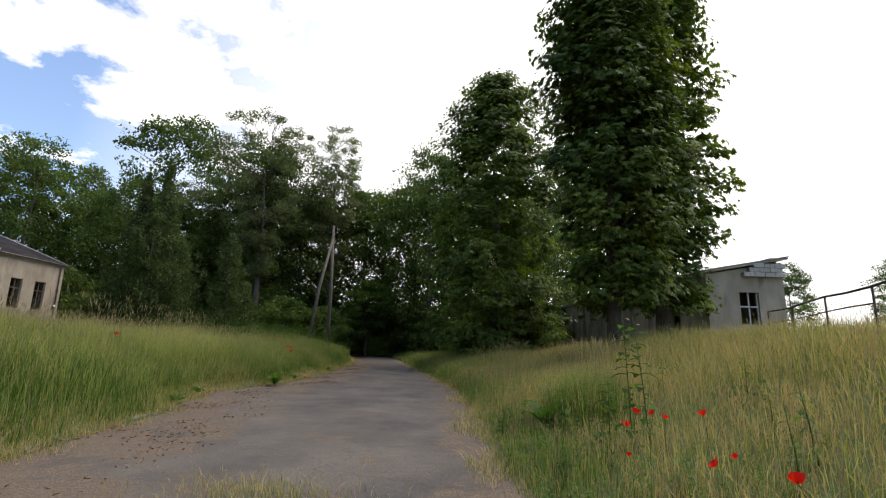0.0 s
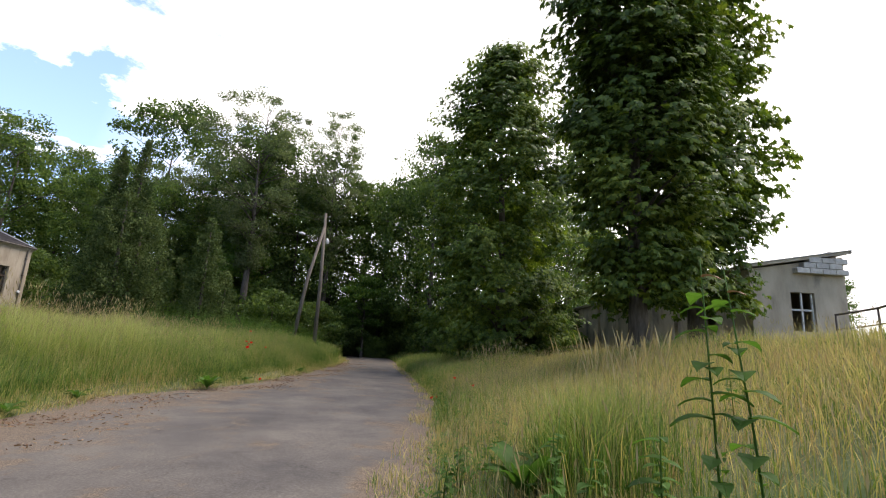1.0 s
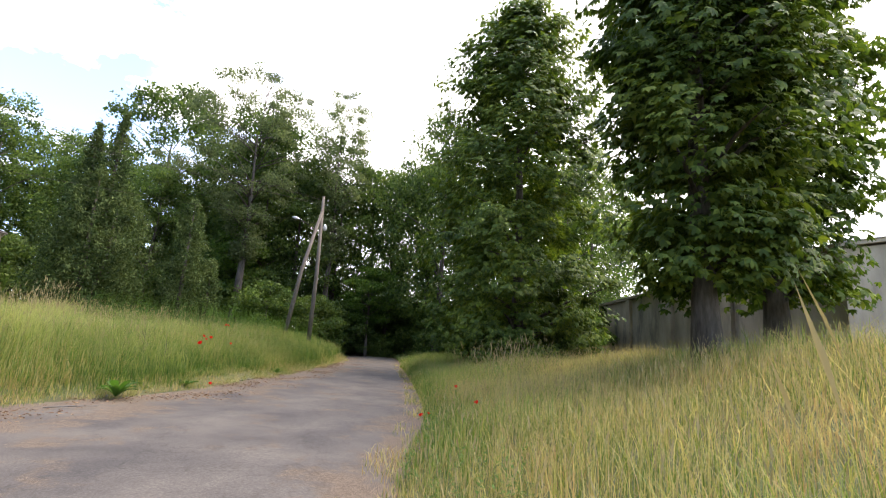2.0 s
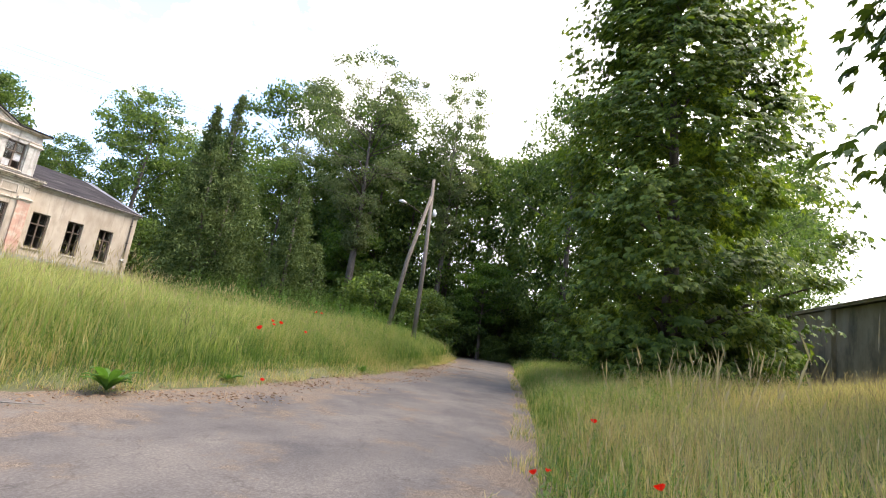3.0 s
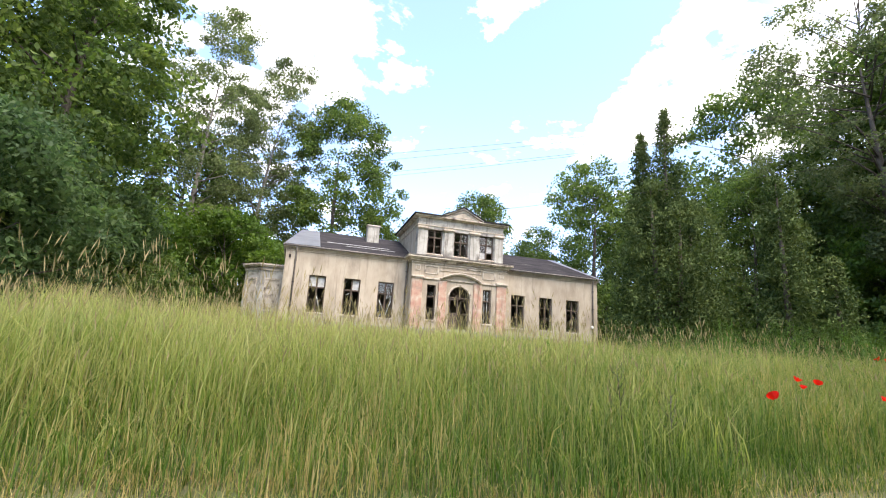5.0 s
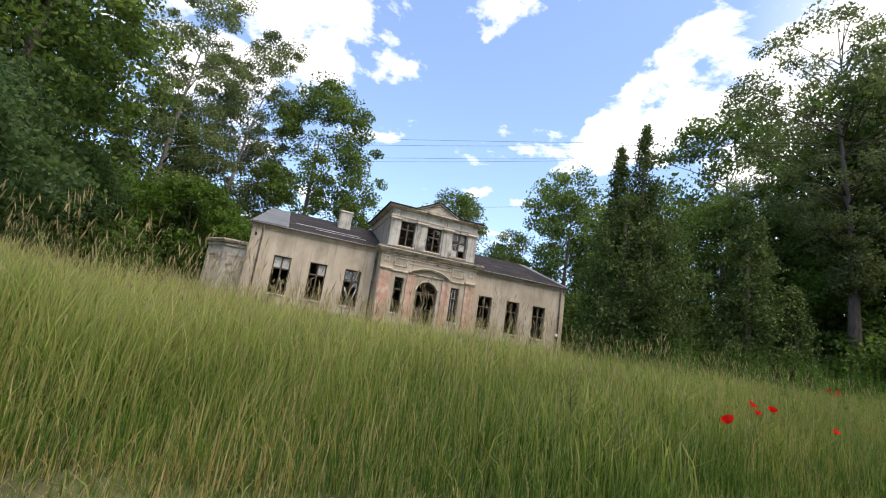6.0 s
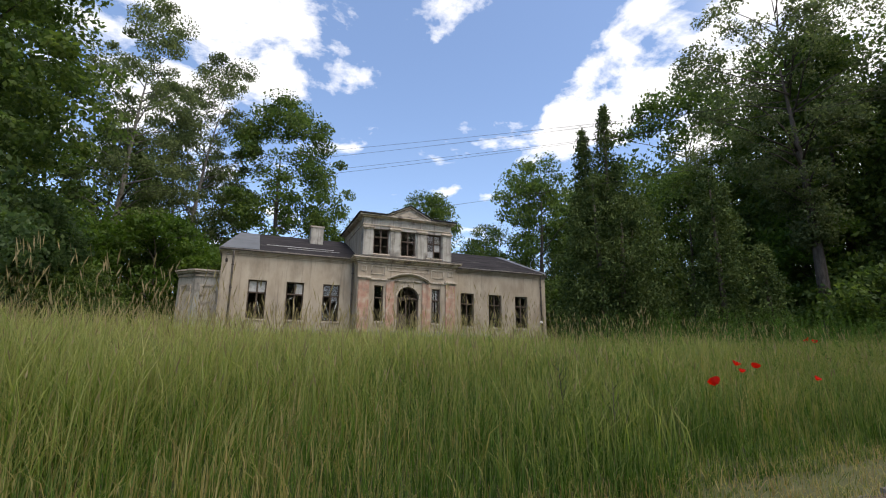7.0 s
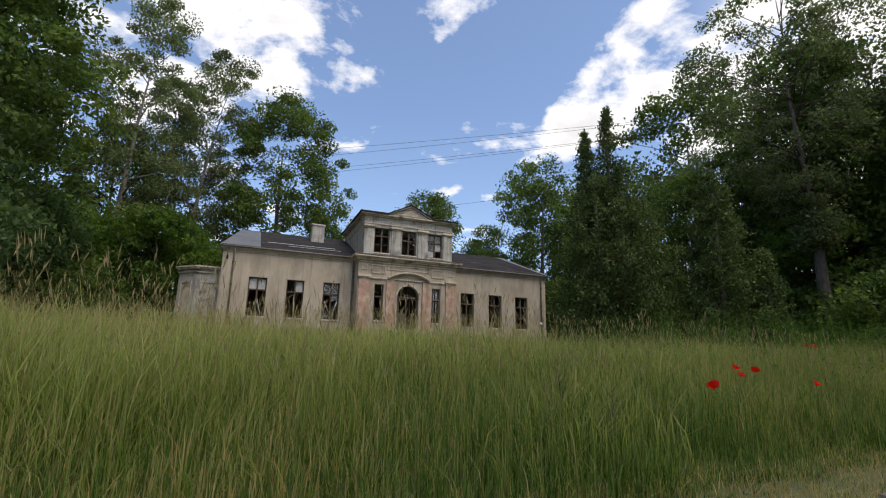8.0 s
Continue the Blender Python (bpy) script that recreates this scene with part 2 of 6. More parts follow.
bark_pale = surface("bark_pale", [(0.3, (0.11, 0.10, 0.085)), (0.7, (0.22, 0.20, 0.175))], scale=5, stretch=(2, 2, 0.4), bump=0.7)
leaf_chestnut = foliage("leaf_chestnut", [(0.2, (0.046, 0.075, 0.018)), (0.5, (0.088, 0.134, 0.026)), (0.8, (0.199, 0.242, 0.044))], scale=0.35, translucent=0.32)
leaf_broad = foliage("leaf_broad", [(0.2, (0.044, 0.073, 0.022)), (0.5, (0.078, 0.122, 0.031)), (0.8, (0.146, 0.194, 0.047))], scale=0.3)
leaf_pale = foliage("leaf_pale", [(0.2, (0.069, 0.095, 0.039)), (0.5, (0.116, 0.146, 0.059)), (0.8, (0.184, 0.216, 0.084))], scale=0.3)
leaf_bright = foliage("leaf_bright", [(0.2, (0.046, 0.085, 0.018)), (0.5, (0.078, 0.136, 0.026)), (0.8, (0.130, 0.192, 0.039))], scale=0.3)
leaf_grey = foliage("leaf_grey", [(0.2, (0.037, 0.066, 0.026)), (0.5, (0.062, 0.102, 0.037)), (0.8, (0.104, 0.148, 0.056))], scale=0.4)
leaf_conifer = foliage("leaf_conifer", [(0.2, (0.035, 0.059, 0.021)), (0.5, (0.075, 0.107, 0.033)), (0.8, (0.136, 0.171, 0.055))], scale=0.6, translucent=0.25, gloss=0.75)
leaf_weed = foliage("leaf_weed", [(0.2, (0.05, 0.10, 0.02)), (0.5, (0.08, 0.15, 0.03)), (0.8, (0.13, 0.20, 0.05))], scale=1.0)
blossom = foliage("blossom", [(0.2, (0.5, 0.5, 0.4)), (0.8, (0.7, 0.7, 0.58))], scale=1.0)
grass_green = foliage("grass_green", [(0.12, (0.047, 0.097, 0.018)), (0.45, (0.101, 0.176, 0.031)), (0.68, (0.171, 0.243, 0.048)), (0.84, (0.332, 0.297, 0.098)), (0.97, (0.443, 0.352, 0.149))], scale=0.3, tip=(0.30, 0.31, 0.105), tip_range=(0.5, 1.1), translucent=0.42, rand=0, spread=1.15, mix=0.85)
grass_straw = foliage("grass_straw", [(0.1, (0.095, 0.146, 0.032)), (0.32, (0.185, 0.206, 0.053)), (0.55, (0.375, 0.318, 0.118)), (0.75, (0.498, 0.414, 0.173)), (0.86, (0.370, 0.264, 0.126))], scale=0.7, tip=(0.45, 0.39, 0.16), tip_range=(0.5, 1.1), translucent=0.45, rand=0, spread=1.4, mix=0.7)
grass_tuft = foliage("grass_tuft", [(0.2, (0.12, 0.20, 0.035)), (0.5, (0.24, 0.30, 0.065)), (0.8, (0.40, 0.39, 0.14))], scale=0.8, tip=(0.45, 0.42, 0.17), tip_range=(0.4, 1.1), translucent=0.5, rand=0)
seed_straw = foliage("seed_straw", [(0.2, (0.20, 0.165, 0.075)), (0.8, (0.36, 0.29, 0.145))], scale=0.5, translucent=0.3, rand=0)
litter_straw = foliage("litter_straw", [(0.2, (0.11, 0.06, 0.035)), (0.5, (0.20, 0.12, 0.065)), (0.8, (0.31, 0.21, 0.12))], scale=0.8, translucent=0.1, rand=0)
poppy_red = foliage("poppy_red", [(0.2, (0.55, 0.012, 0.008)), (0.8, (0.75, 0.03, 0.015))], scale=4, translucent=0.4, rand=0)
poppy_black = surface("poppy_black", [(0.3, (0.01, 0.01, 0.012)), (0.7, (0.03, 0.025, 0.03))], bump=0)

glass = bpy.data.materials.new("glass")
glass.use_nodes = True
gt = glass.node_tree
gb = gt.nodes["Principled BSDF"]
gb.inputs["Base Color"].default_value = (0.75, 0.8, 0.82, 1)
gb.inputs["Roughness"].default_value, gb.inputs["Transmission Weight"].default_value, gb.inputs["IOR"].default_value = 0.06, 1.0, 1.5

# ---- mesh tools ----
def mesh_np(name, verts, faces, uv=None):
    """A mesh from arrays: verts (n, 3), faces (m, k), and one (u, v) for each face corner."""
    verts, faces = np.asarray(verts, np.float32), np.asarray(faces, np.int32)
    me = bpy.data.meshes.new(name)
    k = faces.shape[1]
    me.vertices.add(len(verts)); me.vertices.foreach_set("co", verts.ravel())
    me.loops.add(faces.size); me.loops.foreach_set("vertex_index", faces.ravel())
    me.polygons.add(len(faces))
    me.polygons.foreach_set("loop_start", np.arange(0, faces.size, k, dtype=np.int32))
    if uv is not None:
        me.uv_layers.new(name="uv").data.foreach_set("uv", np.asarray(uv, np.float32).ravel())
    me.update(calc_edges=True)
    return me


def ob_of(name, me, material, parent=None, label=""):
    me.materials.append(material)
    ob = new(name, me)
    if parent:
        ob.parent = parent
    if label:
        ob["label"] = label
    return ob


def part(name, bm, material, parent=None, label=""):
    """Links a bmesh as one mesh object under a thing or a part."""
    me = bpy.data.meshes.new(name)
    bm.normal_update()
    bm.to_mesh(me)
    bm.free()
    return ob_of(name, me, material, parent, label)


def empty(name, at=(0, 0, 0), **tags):
    ob = new(name)
    ob.location = at
    return tagged(ob, **tags)


def box(bm, x0, x1, y0, y1, z0, z1, bevel=0.0):
    m = Matrix.LocRotScale(((x0 + x1) / 2, (y0 + y1) / 2, (z0 + z1) / 2), None, (x1 - x0, y1 - y0, z1 - z0))
    r = bmesh.ops.create_cube(bm, size=1, matrix=m)
    if bevel:
        edges = {e for v in r["verts"] for e in v.link_edges}
        bmesh.ops.bevel(bm, geom=list(edges), offset=bevel, segments=1, affect="EDGES")
    return r["verts"]


def prism(bm, outline, y0, y1):
    """A solid with the outline [(x, z), ...] between two depths."""
    a = [bm.verts.new((x, y0, z)) for x, z in outline]
    b = [bm.verts.new((x, y1, z)) for x, z in outline]
    bm.faces.new(a)
    bm.faces.new(b[::-1])
    for i in range(len(a)):
        j = (i + 1) % len(a)
        bm.faces.new((a[j], a[i], b[i], b[j]))
    bmesh.ops.recalc_face_normals(bm, faces=bm.faces[:])


def tube(bm, points, radii, sides=8):
    """A tapered round bar along points."""
    rings = []
    for i, p in enumerate(points):
        p = Vector(p)
        d = (Vector(points[min(i + 1, len(points) - 1)]) - Vector(points[max(i - 1, 0)])).normalized()
        a = d.orthogonal().normalized()
        c = d.cross(a)
        rings.append([bm.verts.new(p + radii[i] * (a * math.cos(2 * math.pi * k / sides) + c * math.sin(2 * math.pi * k / sides))) for k in range(sides)])
    for r0, r1 in zip(rings, rings[1:]):
        for k in range(sides):
            f = bm.faces.new((r0[k], r0[(k + 1) % sides], r1[(k + 1) % sides], r1[k]))
            f.smooth = True
    bm.faces.new(rings[0][::-1])
    bm.faces.new(rings[-1])


def holed(x0, x1, z0, z1, holes):
    """The rectangles that fill x0..x1, z0..z1 but for the holes (x0, x1, z0, z1)."""
    xs = sorted({x0, x1, *(h[0] for h in holes), *(h[1] for h in holes)})
    out = []
    for a, b in zip(xs, xs[1:]):
        z = z0
        for h in sorted((h for h in holes if h[0] < b and h[1] > a), key=lambda h: h[2]):
            out.append((a, b, z, h[2]))
            z = h[3]
        out.append((a, b, z, z1))
    return [r for r in out if r[3] - r[2] > 1e-4]


# ---- ground ----
KERB_X = [-300, -60, -28, -22, -17, -13.5, -11, -9.5, -8, -5.7, -2, 2, 8, 14, 20, 30, 40, 300]
KERB_Y = [-29.8, -29.8, -28.4, -27.4, -26.6, -25.4, -24.9, -25.2, -25.7, -25.9, -25.6, -25.4, -24.9, -24.3, -23.0, -20.5, -18.0, 60]
EDGE_X = [-300, -60, -28, -20, -14, -8, -3, 3, 9, 15, 25, 37, 46, 300]
EDGE_Y = [-36.5, -36.2, -34.6, -33.9, -33.6, -33.3, -32.5, -31.3, -30.0, -28.5, -26.4, -23.2, -20.0, 50]
RISE_X, RISE_Z = [-300, -10, -2, 6, 17, 26, 60, 300], [0, 0, 0.04, 0.15, 0.4, 0.55, 0.9, 0.9]
FOOT = 2.95   # height of the ground at the house


def kerb_at(x):
    return np.interp(x, KERB_X, KERB_Y)


def edge_at(x):
    return np.interp(x, EDGE_X, EDGE_Y)


def rise_at(x):
    """The lane climbs gently towards the wood."""
    return np.interp(x, RISE_X, RISE_Z)


def ground_z(x, y):
    x, y = np.asarray(x, float), np.asarray(y, float)
    up, down, low = y - kerb_at(x), edge_at(x) - y, rise_at(x)
    crest = np.interp(up, [0, 3.2, 25, 60], [0, 0.32, 0.95, 1])
    left = 0.13 + crest * (FOOT * np.interp(x, [-60, -20, 10, 24, 60], [0.8, 1, 1, 1.12, 1.12]) - low)
    right = 0.05 + np.interp(down, [0.3, 3, 9, 15], [0, 0.55, 2.0, 2.5]) * np.interp(x, [-40, -10, 10, 40], [1.1, 1.0, 0.5, 0.15])
    wave = 0.06 * np.sin(x * 0.9 + y * 0.4) * np.sin(y * 0.8 - x * 0.3)
    blend = np.clip(np.maximum(up, down) / 0.5, 0, 1)
    z = np.where(up > 0, left, np.where(down > 0, right, 0.0))
    return low + z * blend + wave * np.clip(np.maximum(up, down) / 2, 0, 1) - 0.03 * (1 - blend)


def spread(lo, hi, step, far, n):
    out = np.geomspace(1, far, n)
    return np.r_[lo - out[::-1], np.arange(lo, hi + 0.01, step), hi + out]


gx, gy = spread(-46, 50, 0.5, 1500, 16), spread(-62, 26, 0.5, 1500, 16)
GX, GY = np.meshgrid(gx, gy, indexing="ij")
GZ = ground_z(GX, GY)
idx = np.arange(GX.size).reshape(GX.shape)
quads = np.stack([idx[:-1, :-1], idx[1:, :-1], idx[1:, 1:], idx[:-1, 1:]], -1).reshape(-1, 4)
soil = surface("soil", [(0.3, (0.06, 0.055, 0.025)), (0.55, (0.10, 0.10, 0.04)), (0.8, (0.17, 0.145, 0.07))], scale=1.2, stain=(0.05, 0.075, 0.02), stain_scale=0.15, stain_range=(0.45, 0.6), bump=0.6, bump_scale=18)
ground = ob_of("ground", mesh_np("ground", np.stack([GX, GY, GZ], -1).reshape(-1, 3), quads), soil)
ground.data.polygons.foreach_set("use_smooth", [True] * len(quads))
tagged(ground, "grassy earth sloping up from the lane to the house", "ground", kind="structure")

# the lane: worn asphalt with litter along its sides
rx = np.arange(-70, 44.1, 0.5)
rows_n = 17
us = np.linspace(0, 1, rows_n)
RXY = np.zeros((len(rx), rows_n, 3))
for i, x in enumerate(rx):
    a, b = float(kerb_at(x)) + 0.05, float(edge_at(x)) - 0.25
    RXY[i, :, 0], RXY[i, :, 1] = x, a + (b - a) * us
RXY[..., 2] = rise_at(RXY[..., 0]) + 0.012 + 0.05 * np.sin(np.pi * us)[None, :] + 0.006 * np.sin(RXY[..., 0] * 1.7) * np.sin(RXY[..., 1] * 2.3)
idx = np.arange(len(rx) * rows_n).reshape(len(rx), rows_n)
quads = np.stack([idx[:-1, :-1], idx[:-1, 1:], idx[1:, 1:], idx[1:, :-1]], -1).reshape(-1, 4)
corner_u = np.tile(us, (len(rx), 1)).ravel()[quads]
asphalt = bpy.data.materials.new("asphalt")
asphalt.use_nodes = True
at_ = asphalt.node_tree
ab = at_.nodes["Principled BSDF"]
ag = nd(at_, "ShaderNodeNewGeometry")
uvn = nd(at_, "ShaderNodeUVMap"); us_ = nd(at_, "ShaderNodeSeparateXYZ"); at_.links.new(uvn.outputs[0], us_.inputs[0])
fine = nd(at_, "ShaderNodeTexNoise", Scale=32.0, Detail=6.0, Roughness=0.8); at_.links.new(ag.outputs["Position"], fine.inputs["Vector"])
big = nd(at_, "ShaderNodeTexNoise", Scale=0.55, Detail=7.0, Roughness=0.62); at_.links.new(ag.outputs["Position"], big.inputs["Vector"])
tone = ramp_of(at_, [(0.3, (0.068, 0.060, 0.052)), (0.5, (0.102, 0.091, 0.080)), (0.7, (0.165, 0.150, 0.132))]); at_.links.new(fine.outputs["Fac"], tone.inputs[0])
tone2 = ramp_of(at_, [(0.35, (0.70, 0.69, 0.69)), (0.65, (1.28, 1.23, 1.14))]); at_.links.new(big.outputs["Fac"], tone2.inputs[0])
mul = nd(at_, "ShaderNodeMix", data_type="RGBA", blend_type="MULTIPLY"); mul.inputs["Factor"].default_value = 1
at_.links.new(tone.outputs[0], mul.inputs["A"]); at_.links.new(tone2.outputs[0], mul.inputs["B"])
# litter, thick at the sides
litn = nd(at_, "ShaderNodeTexNoise", Scale=0.85, Detail=10.0, Roughness=0.7); at_.links.new(ag.outputs["Position"], litn.inputs["Vector"])
prof = ramp_of(at_, [(0.0, (0.66,) * 3), (0.2, (0.535,) * 3), (0.42, (0.44,) * 3), (0.8, (0.39,) * 3), (0.95, (0.60,) * 3)])
at_.links.new(us_.outputs["X"], prof.inputs[0])
sm = nd(at_, "ShaderNodeMath", operation="ADD"); at_.links.new(litn.outputs["Fac"], sm.inputs[0]); at_.links.new(prof.outputs[0], sm.inputs[1])
mk = nd(at_, "ShaderNodeMapRange"); mk.inputs["From Min"].default_value, mk.inputs["From Max"].default_value = 0.96, 1.06
at_.links.new(sm.outputs[0], mk.inputs["Value"])
chips = nd(at_, "ShaderNodeTexVoronoi", Scale=120.0); at_.links.new(ag.outputs["Position"], chips.inputs["Vector"])
chipc = ramp_of(at_, [(0.2, (0.060, 0.044, 0.030)), (0.5, (0.125, 0.091, 0.062)), (0.85, (0.215, 0.165, 0.115))])
sepc = nd(at_, "ShaderNodeSeparateColor"); at_.links.new(chips.outputs["Color"], sepc.inputs[0]); at_.links.new(sepc.outputs[0], chipc.inputs[0])
mixl = nd(at_, "ShaderNodeMix", data_type="RGBA"); at_.links.new(mk.outputs[0], mixl.inputs["Factor"])
at_.links.new(mul.outputs["Result"], mixl.inputs["A"]); at_.links.new(chipc.outputs[0], mixl.inputs["B"])
at_.links.new(mixl.outputs["Result"], ab.inputs["Base Color"])
crk = nd(at_, "ShaderNodeTexVoronoi", feature="DISTANCE_TO_EDGE", Scale=0.45)
wob = nd(at_, "ShaderNodeTexNoise", Scale=2.2, Detail=6.0); at_.links.new(ag.outputs["Position"], wob.inputs["Vector"])
wadd = nd(at_, "ShaderNodeVectorMath", operation="MULTIPLY_ADD"); wadd.inputs[1].default_value = (0.9, 0.9, 0.9)
at_.links.new(wob.outputs["Color"], wadd.inputs[0]); at_.links.new(ag.outputs["Position"], wadd.inputs[2])
at_.links.new(wadd.outputs[0], crk.inputs["Vector"])
ckm = nd(at_, "ShaderNodeMapRange"); ckm.inputs["From Min"].default_value, ckm.inputs["From Max"].default_value = 0.002, 0.010
ckm.inputs["To Min"].default_value, ckm.inputs["To Max"].default_value = 0.78, 1.0
at_.links.new(crk.outputs["Distance"], ckm.inputs["Value"])
ckx = nd(at_, "ShaderNodeVectorMath", operation="SCALE"); at_.links.new(mixl.outputs["Result"], ckx.inputs[0]); at_.links.new(ckm.outputs[0], ckx.inputs["Scale"])
at_.links.new(ckx.outputs[0], ab.inputs["Base Color"])
ab.inputs["Roughness"].default_value = 0.88
ab.inputs["Specular IOR Level"].default_value = 0.2
bpn = nd(at_, "ShaderNodeBump", Strength=0.5, Distance=0.01); at_.links.new(fine.outputs["Fac"], bpn.inputs["Height"]); at_.links.new(bpn.outputs[0], ab.inputs["Normal"])
road = ob_of("road", mesh_np("road", RXY.reshape(-1, 3), quads, np.stack([corner_u, corner_u], -1)), asphalt)
road.data.polygons.foreach_set("use_smooth", [True] * len(quads))
tagged(road, "worn grey asphalt lane with straw and leaf litter along its sides", "road", kind="structure")

# ---- trees ----
def palmate_mesh(name, bases, size, rng, slim=0.38):
    """Chestnut leaves: five leaflets fanned from each base, hanging outwards and down."""
    n = len(bases)
    out = bases * (1, 1, 0) + rng.normal(0, 0.6, (n, 3)) * (1, 1, 0)
    out /= np.linalg.norm(out, axis=1, keepdims=True) + 1e-9
    nn = out * 0.75 + rng.normal(0, 0.38, (n, 3)) + (0, 0, 0.9)
    nn /= np.linalg.norm(nn, axis=1, keepdims=True)
    main = out + rng.normal(0, 0.45, (n, 3)) - (0, 0, 0.5)
    main -= nn * (main * nn).sum(1, keepdims=True)
    main /= np.linalg.norm(main, axis=1, keepdims=True) + 1e-9
    side = np.cross(nn, main)
    L = (size * rng.uniform(0.7, 1.25, n))[:, None]
    v = np.empty((n, 5, 4, 3))
    for i, k in enumerate((-2, -1, 0, 1, 2)):
        a = math.radians(39 * k)
        d = math.cos(a) * main + math.sin(a) * side - nn * 0.22
        s = np.cross(nn, d)
        l = L * (1 - 0.13 * abs(k))
        v[:, i, 0] = bases
        v[:, i, 1] = bases + d * l * 0.62 + s * l * slim * 0.5 + nn * l * 0.04
        v[:, i, 2] = bases + d * l - nn * l * 0.10
        v[:, i, 3] = bases + d * l * 0.62 - s * l * slim * 0.5 + nn * l * 0.04
    return mesh_np(name, v.reshape(-1, 3), np.arange(n * 20).reshape(-1, 4))


def leaf_mesh(name, centres, size, rng, droop=0.2, slim=0.55, up=0.5):
    """Kite-shaped leaves, two triangles each, folded a little, at the centres."""
    n = len(centres)
    d = rng.normal(size=(n, 3)); d[:, 2] -= droop
    d /= np.linalg.norm(d, axis=1, keepdims=True)
    nn = rng.normal(size=(n, 3)); nn[:, 2] += up
    s = np.cross(d, nn); s /= np.linalg.norm(s, axis=1, keepdims=True) + 1e-9
    nn = np.cross(s, d)
    L = (size * rng.uniform(0.65, 1.25, n))[:, None]
    v = np.empty((n, 4, 3))
    v[:, 0] = centres - d * L * 0.5
    v[:, 1] = centres + s * L * slim * 0.5 + nn * L * 0.1
    v[:, 2] = centres + d * L * 0.5 - nn * L * 0.05
    v[:, 3] = centres - s * L * slim * 0.5 + nn * L * 0.1
    f = np.arange(n * 4).reshape(n, 4)
    return mesh_np(name, v.reshape(-1, 3), f)


def profile(shape, u):
    if shape == "cone":
        return (1 - u) ** 0.75 * np.minimum(1, 0.72 + u * 3)
    if shape == "spire":
        return np.clip(1 - u ** 2.6, 0.02, 1) ** 0.55 * np.minimum(1, 0.68 + u * 1.3)
    if shape == "column":
        return np.minimum(1, 0.75 + u) * np.sqrt(np.clip(1 - u ** 3, 0, 1))
    if shape == "tall":
        return np.sqrt(np.clip(1 - (2 * np.abs(u - 0.42) / 1.2) ** 2.2, 0.02, 1)) * np.where(u < 0.1, 0.8, 1)
    if shape == "umbrella":
        return np.sqrt(np.clip(1 - ((u - 0.6) / 0.62) ** 2, 0.02, 1)) * np.clip(0.25 + u * 1.5, 0, 1)
    return np.sqrt(np.clip(1 - ((u - 0.45) / 0.56) ** 2, 0.02, 1))


def make_tree(name, seed, height, radius, base, leaf_m, bark_m, clumps, per, leaf, shape="round", trunk=0.3, clump_r=1.1, flat=0.6, lean=(0, 0), inner=0.45,
              slim=0.55, droop=0.2, limbs=16, label="", category="tree", forks=1, palm=False):
    """A tree at the origin: a tapered trunk with limbs that run to its leaf clumps, and a crown of single leaves."""
    rng = np.random.default_rng(seed)
    u = rng.uniform(0, 1, clumps) ** 0.9
    ang = rng.uniform(0, 2 * np.pi, clumps)
    lobes = 1 + 0.22 * np.sin(ang * 3 + seed) + 0.16 * np.sin(ang * 5 + u * 9 + seed * 2)
    rad = radius * profile(shape, u) * (inner + (1 - inner) * rng.uniform(0, 1, clumps) ** 0.5) * lobes
    c = np.stack([rad * np.cos(ang) + lean[0] * u, rad * np.sin(ang) + lean[1] * u, base + u * (height - base)], 1)
    k = np.repeat(np.arange(clumps), per)
    size = clump_r * rng.uniform(0.55, 1.35, clumps)
    p = rng.normal(size=(clumps * per, 3))
    p /= np.linalg.norm(p, axis=1, keepdims=True)
    p *= (rng.uniform(0, 1, len(p)) ** 0.45)[:, None]
    p[:, 2] *= flat
    centres = c[k] + p * size[k, None]
    tree = empty(name, label=label, category=category)
    bm = bmesh.new()
    top = height * (0.9 if shape in ("cone", "column") else 0.78)
    for fk in range(forks):
        off = Vector((0.12 * trunk * 8 * math.cos(fk * 2.4), 0.12 * trunk * 8 * math.sin(fk * 2.4), 0)) if forks > 1 else Vector((0, 0, 0))
        pts, rr = [], []
        for i in range(9):
            f = i / 8
            z = f * top
            uu = max(0, (z - base) / (height - base))
            pts.append(Vector((lean[0] * uu + 0.25 * math.sin(f * 5 + seed) * f, lean[1] * uu + 0.25 * math.cos(f * 4 + seed) * f, z - (0.5 if i == 0 else 0))) + off * (0.3 + 2.0 * f))
            rr.append(trunk * (1.35 if i == 0 else 1) * (1 - 0.88 * f))
        tube(bm, pts, rr, 9)
    pick = rng.choice(clumps, min(limbs, clumps), replace=False)
    for j in pick:
        e = Vector(c[j])
        zs = max(base * 0.75, e.z - 0.35 * (e - Vector((0, 0, e.z))).length - 0.6)
        f = min(zs / top, 1)
        uu = max(0, (zs - base) / (height - base))
        s = Vector((lean[0] * uu, lean[1] * uu, zs))
        mid = s.lerp(e, 0.55) + Vector((0, 0, 0.25))
        r = trunk * 0.26 * (1 - 0.75 * f) + 0.02
        tube(bm, [s, mid, e], [r, r * 0.6, r * 0.2], 5)
    part("trunk", bm, bark_m, tree)
    if palm:
        crown = palmate_mesh("crown", centres[::5], leaf, rng, slim)
    else:
        crown = leaf_mesh("crown", centres, leaf, rng, slim=slim, droop=droop)
    ob_of("crown", crown, leaf_m, tree)
    return tree


def stand(tree, x, y, turn=0.0, scale=1.0, tall=1.0, sink=0.1):
    tree.matrix_basis = Matrix.Translation((x, y, float(ground_z(x, y)) - sink)) @ Matrix.Rotation(turn, 4, "Z") @ Matrix.Diagonal((scale, scale, scale * tall, 1))
    return tree


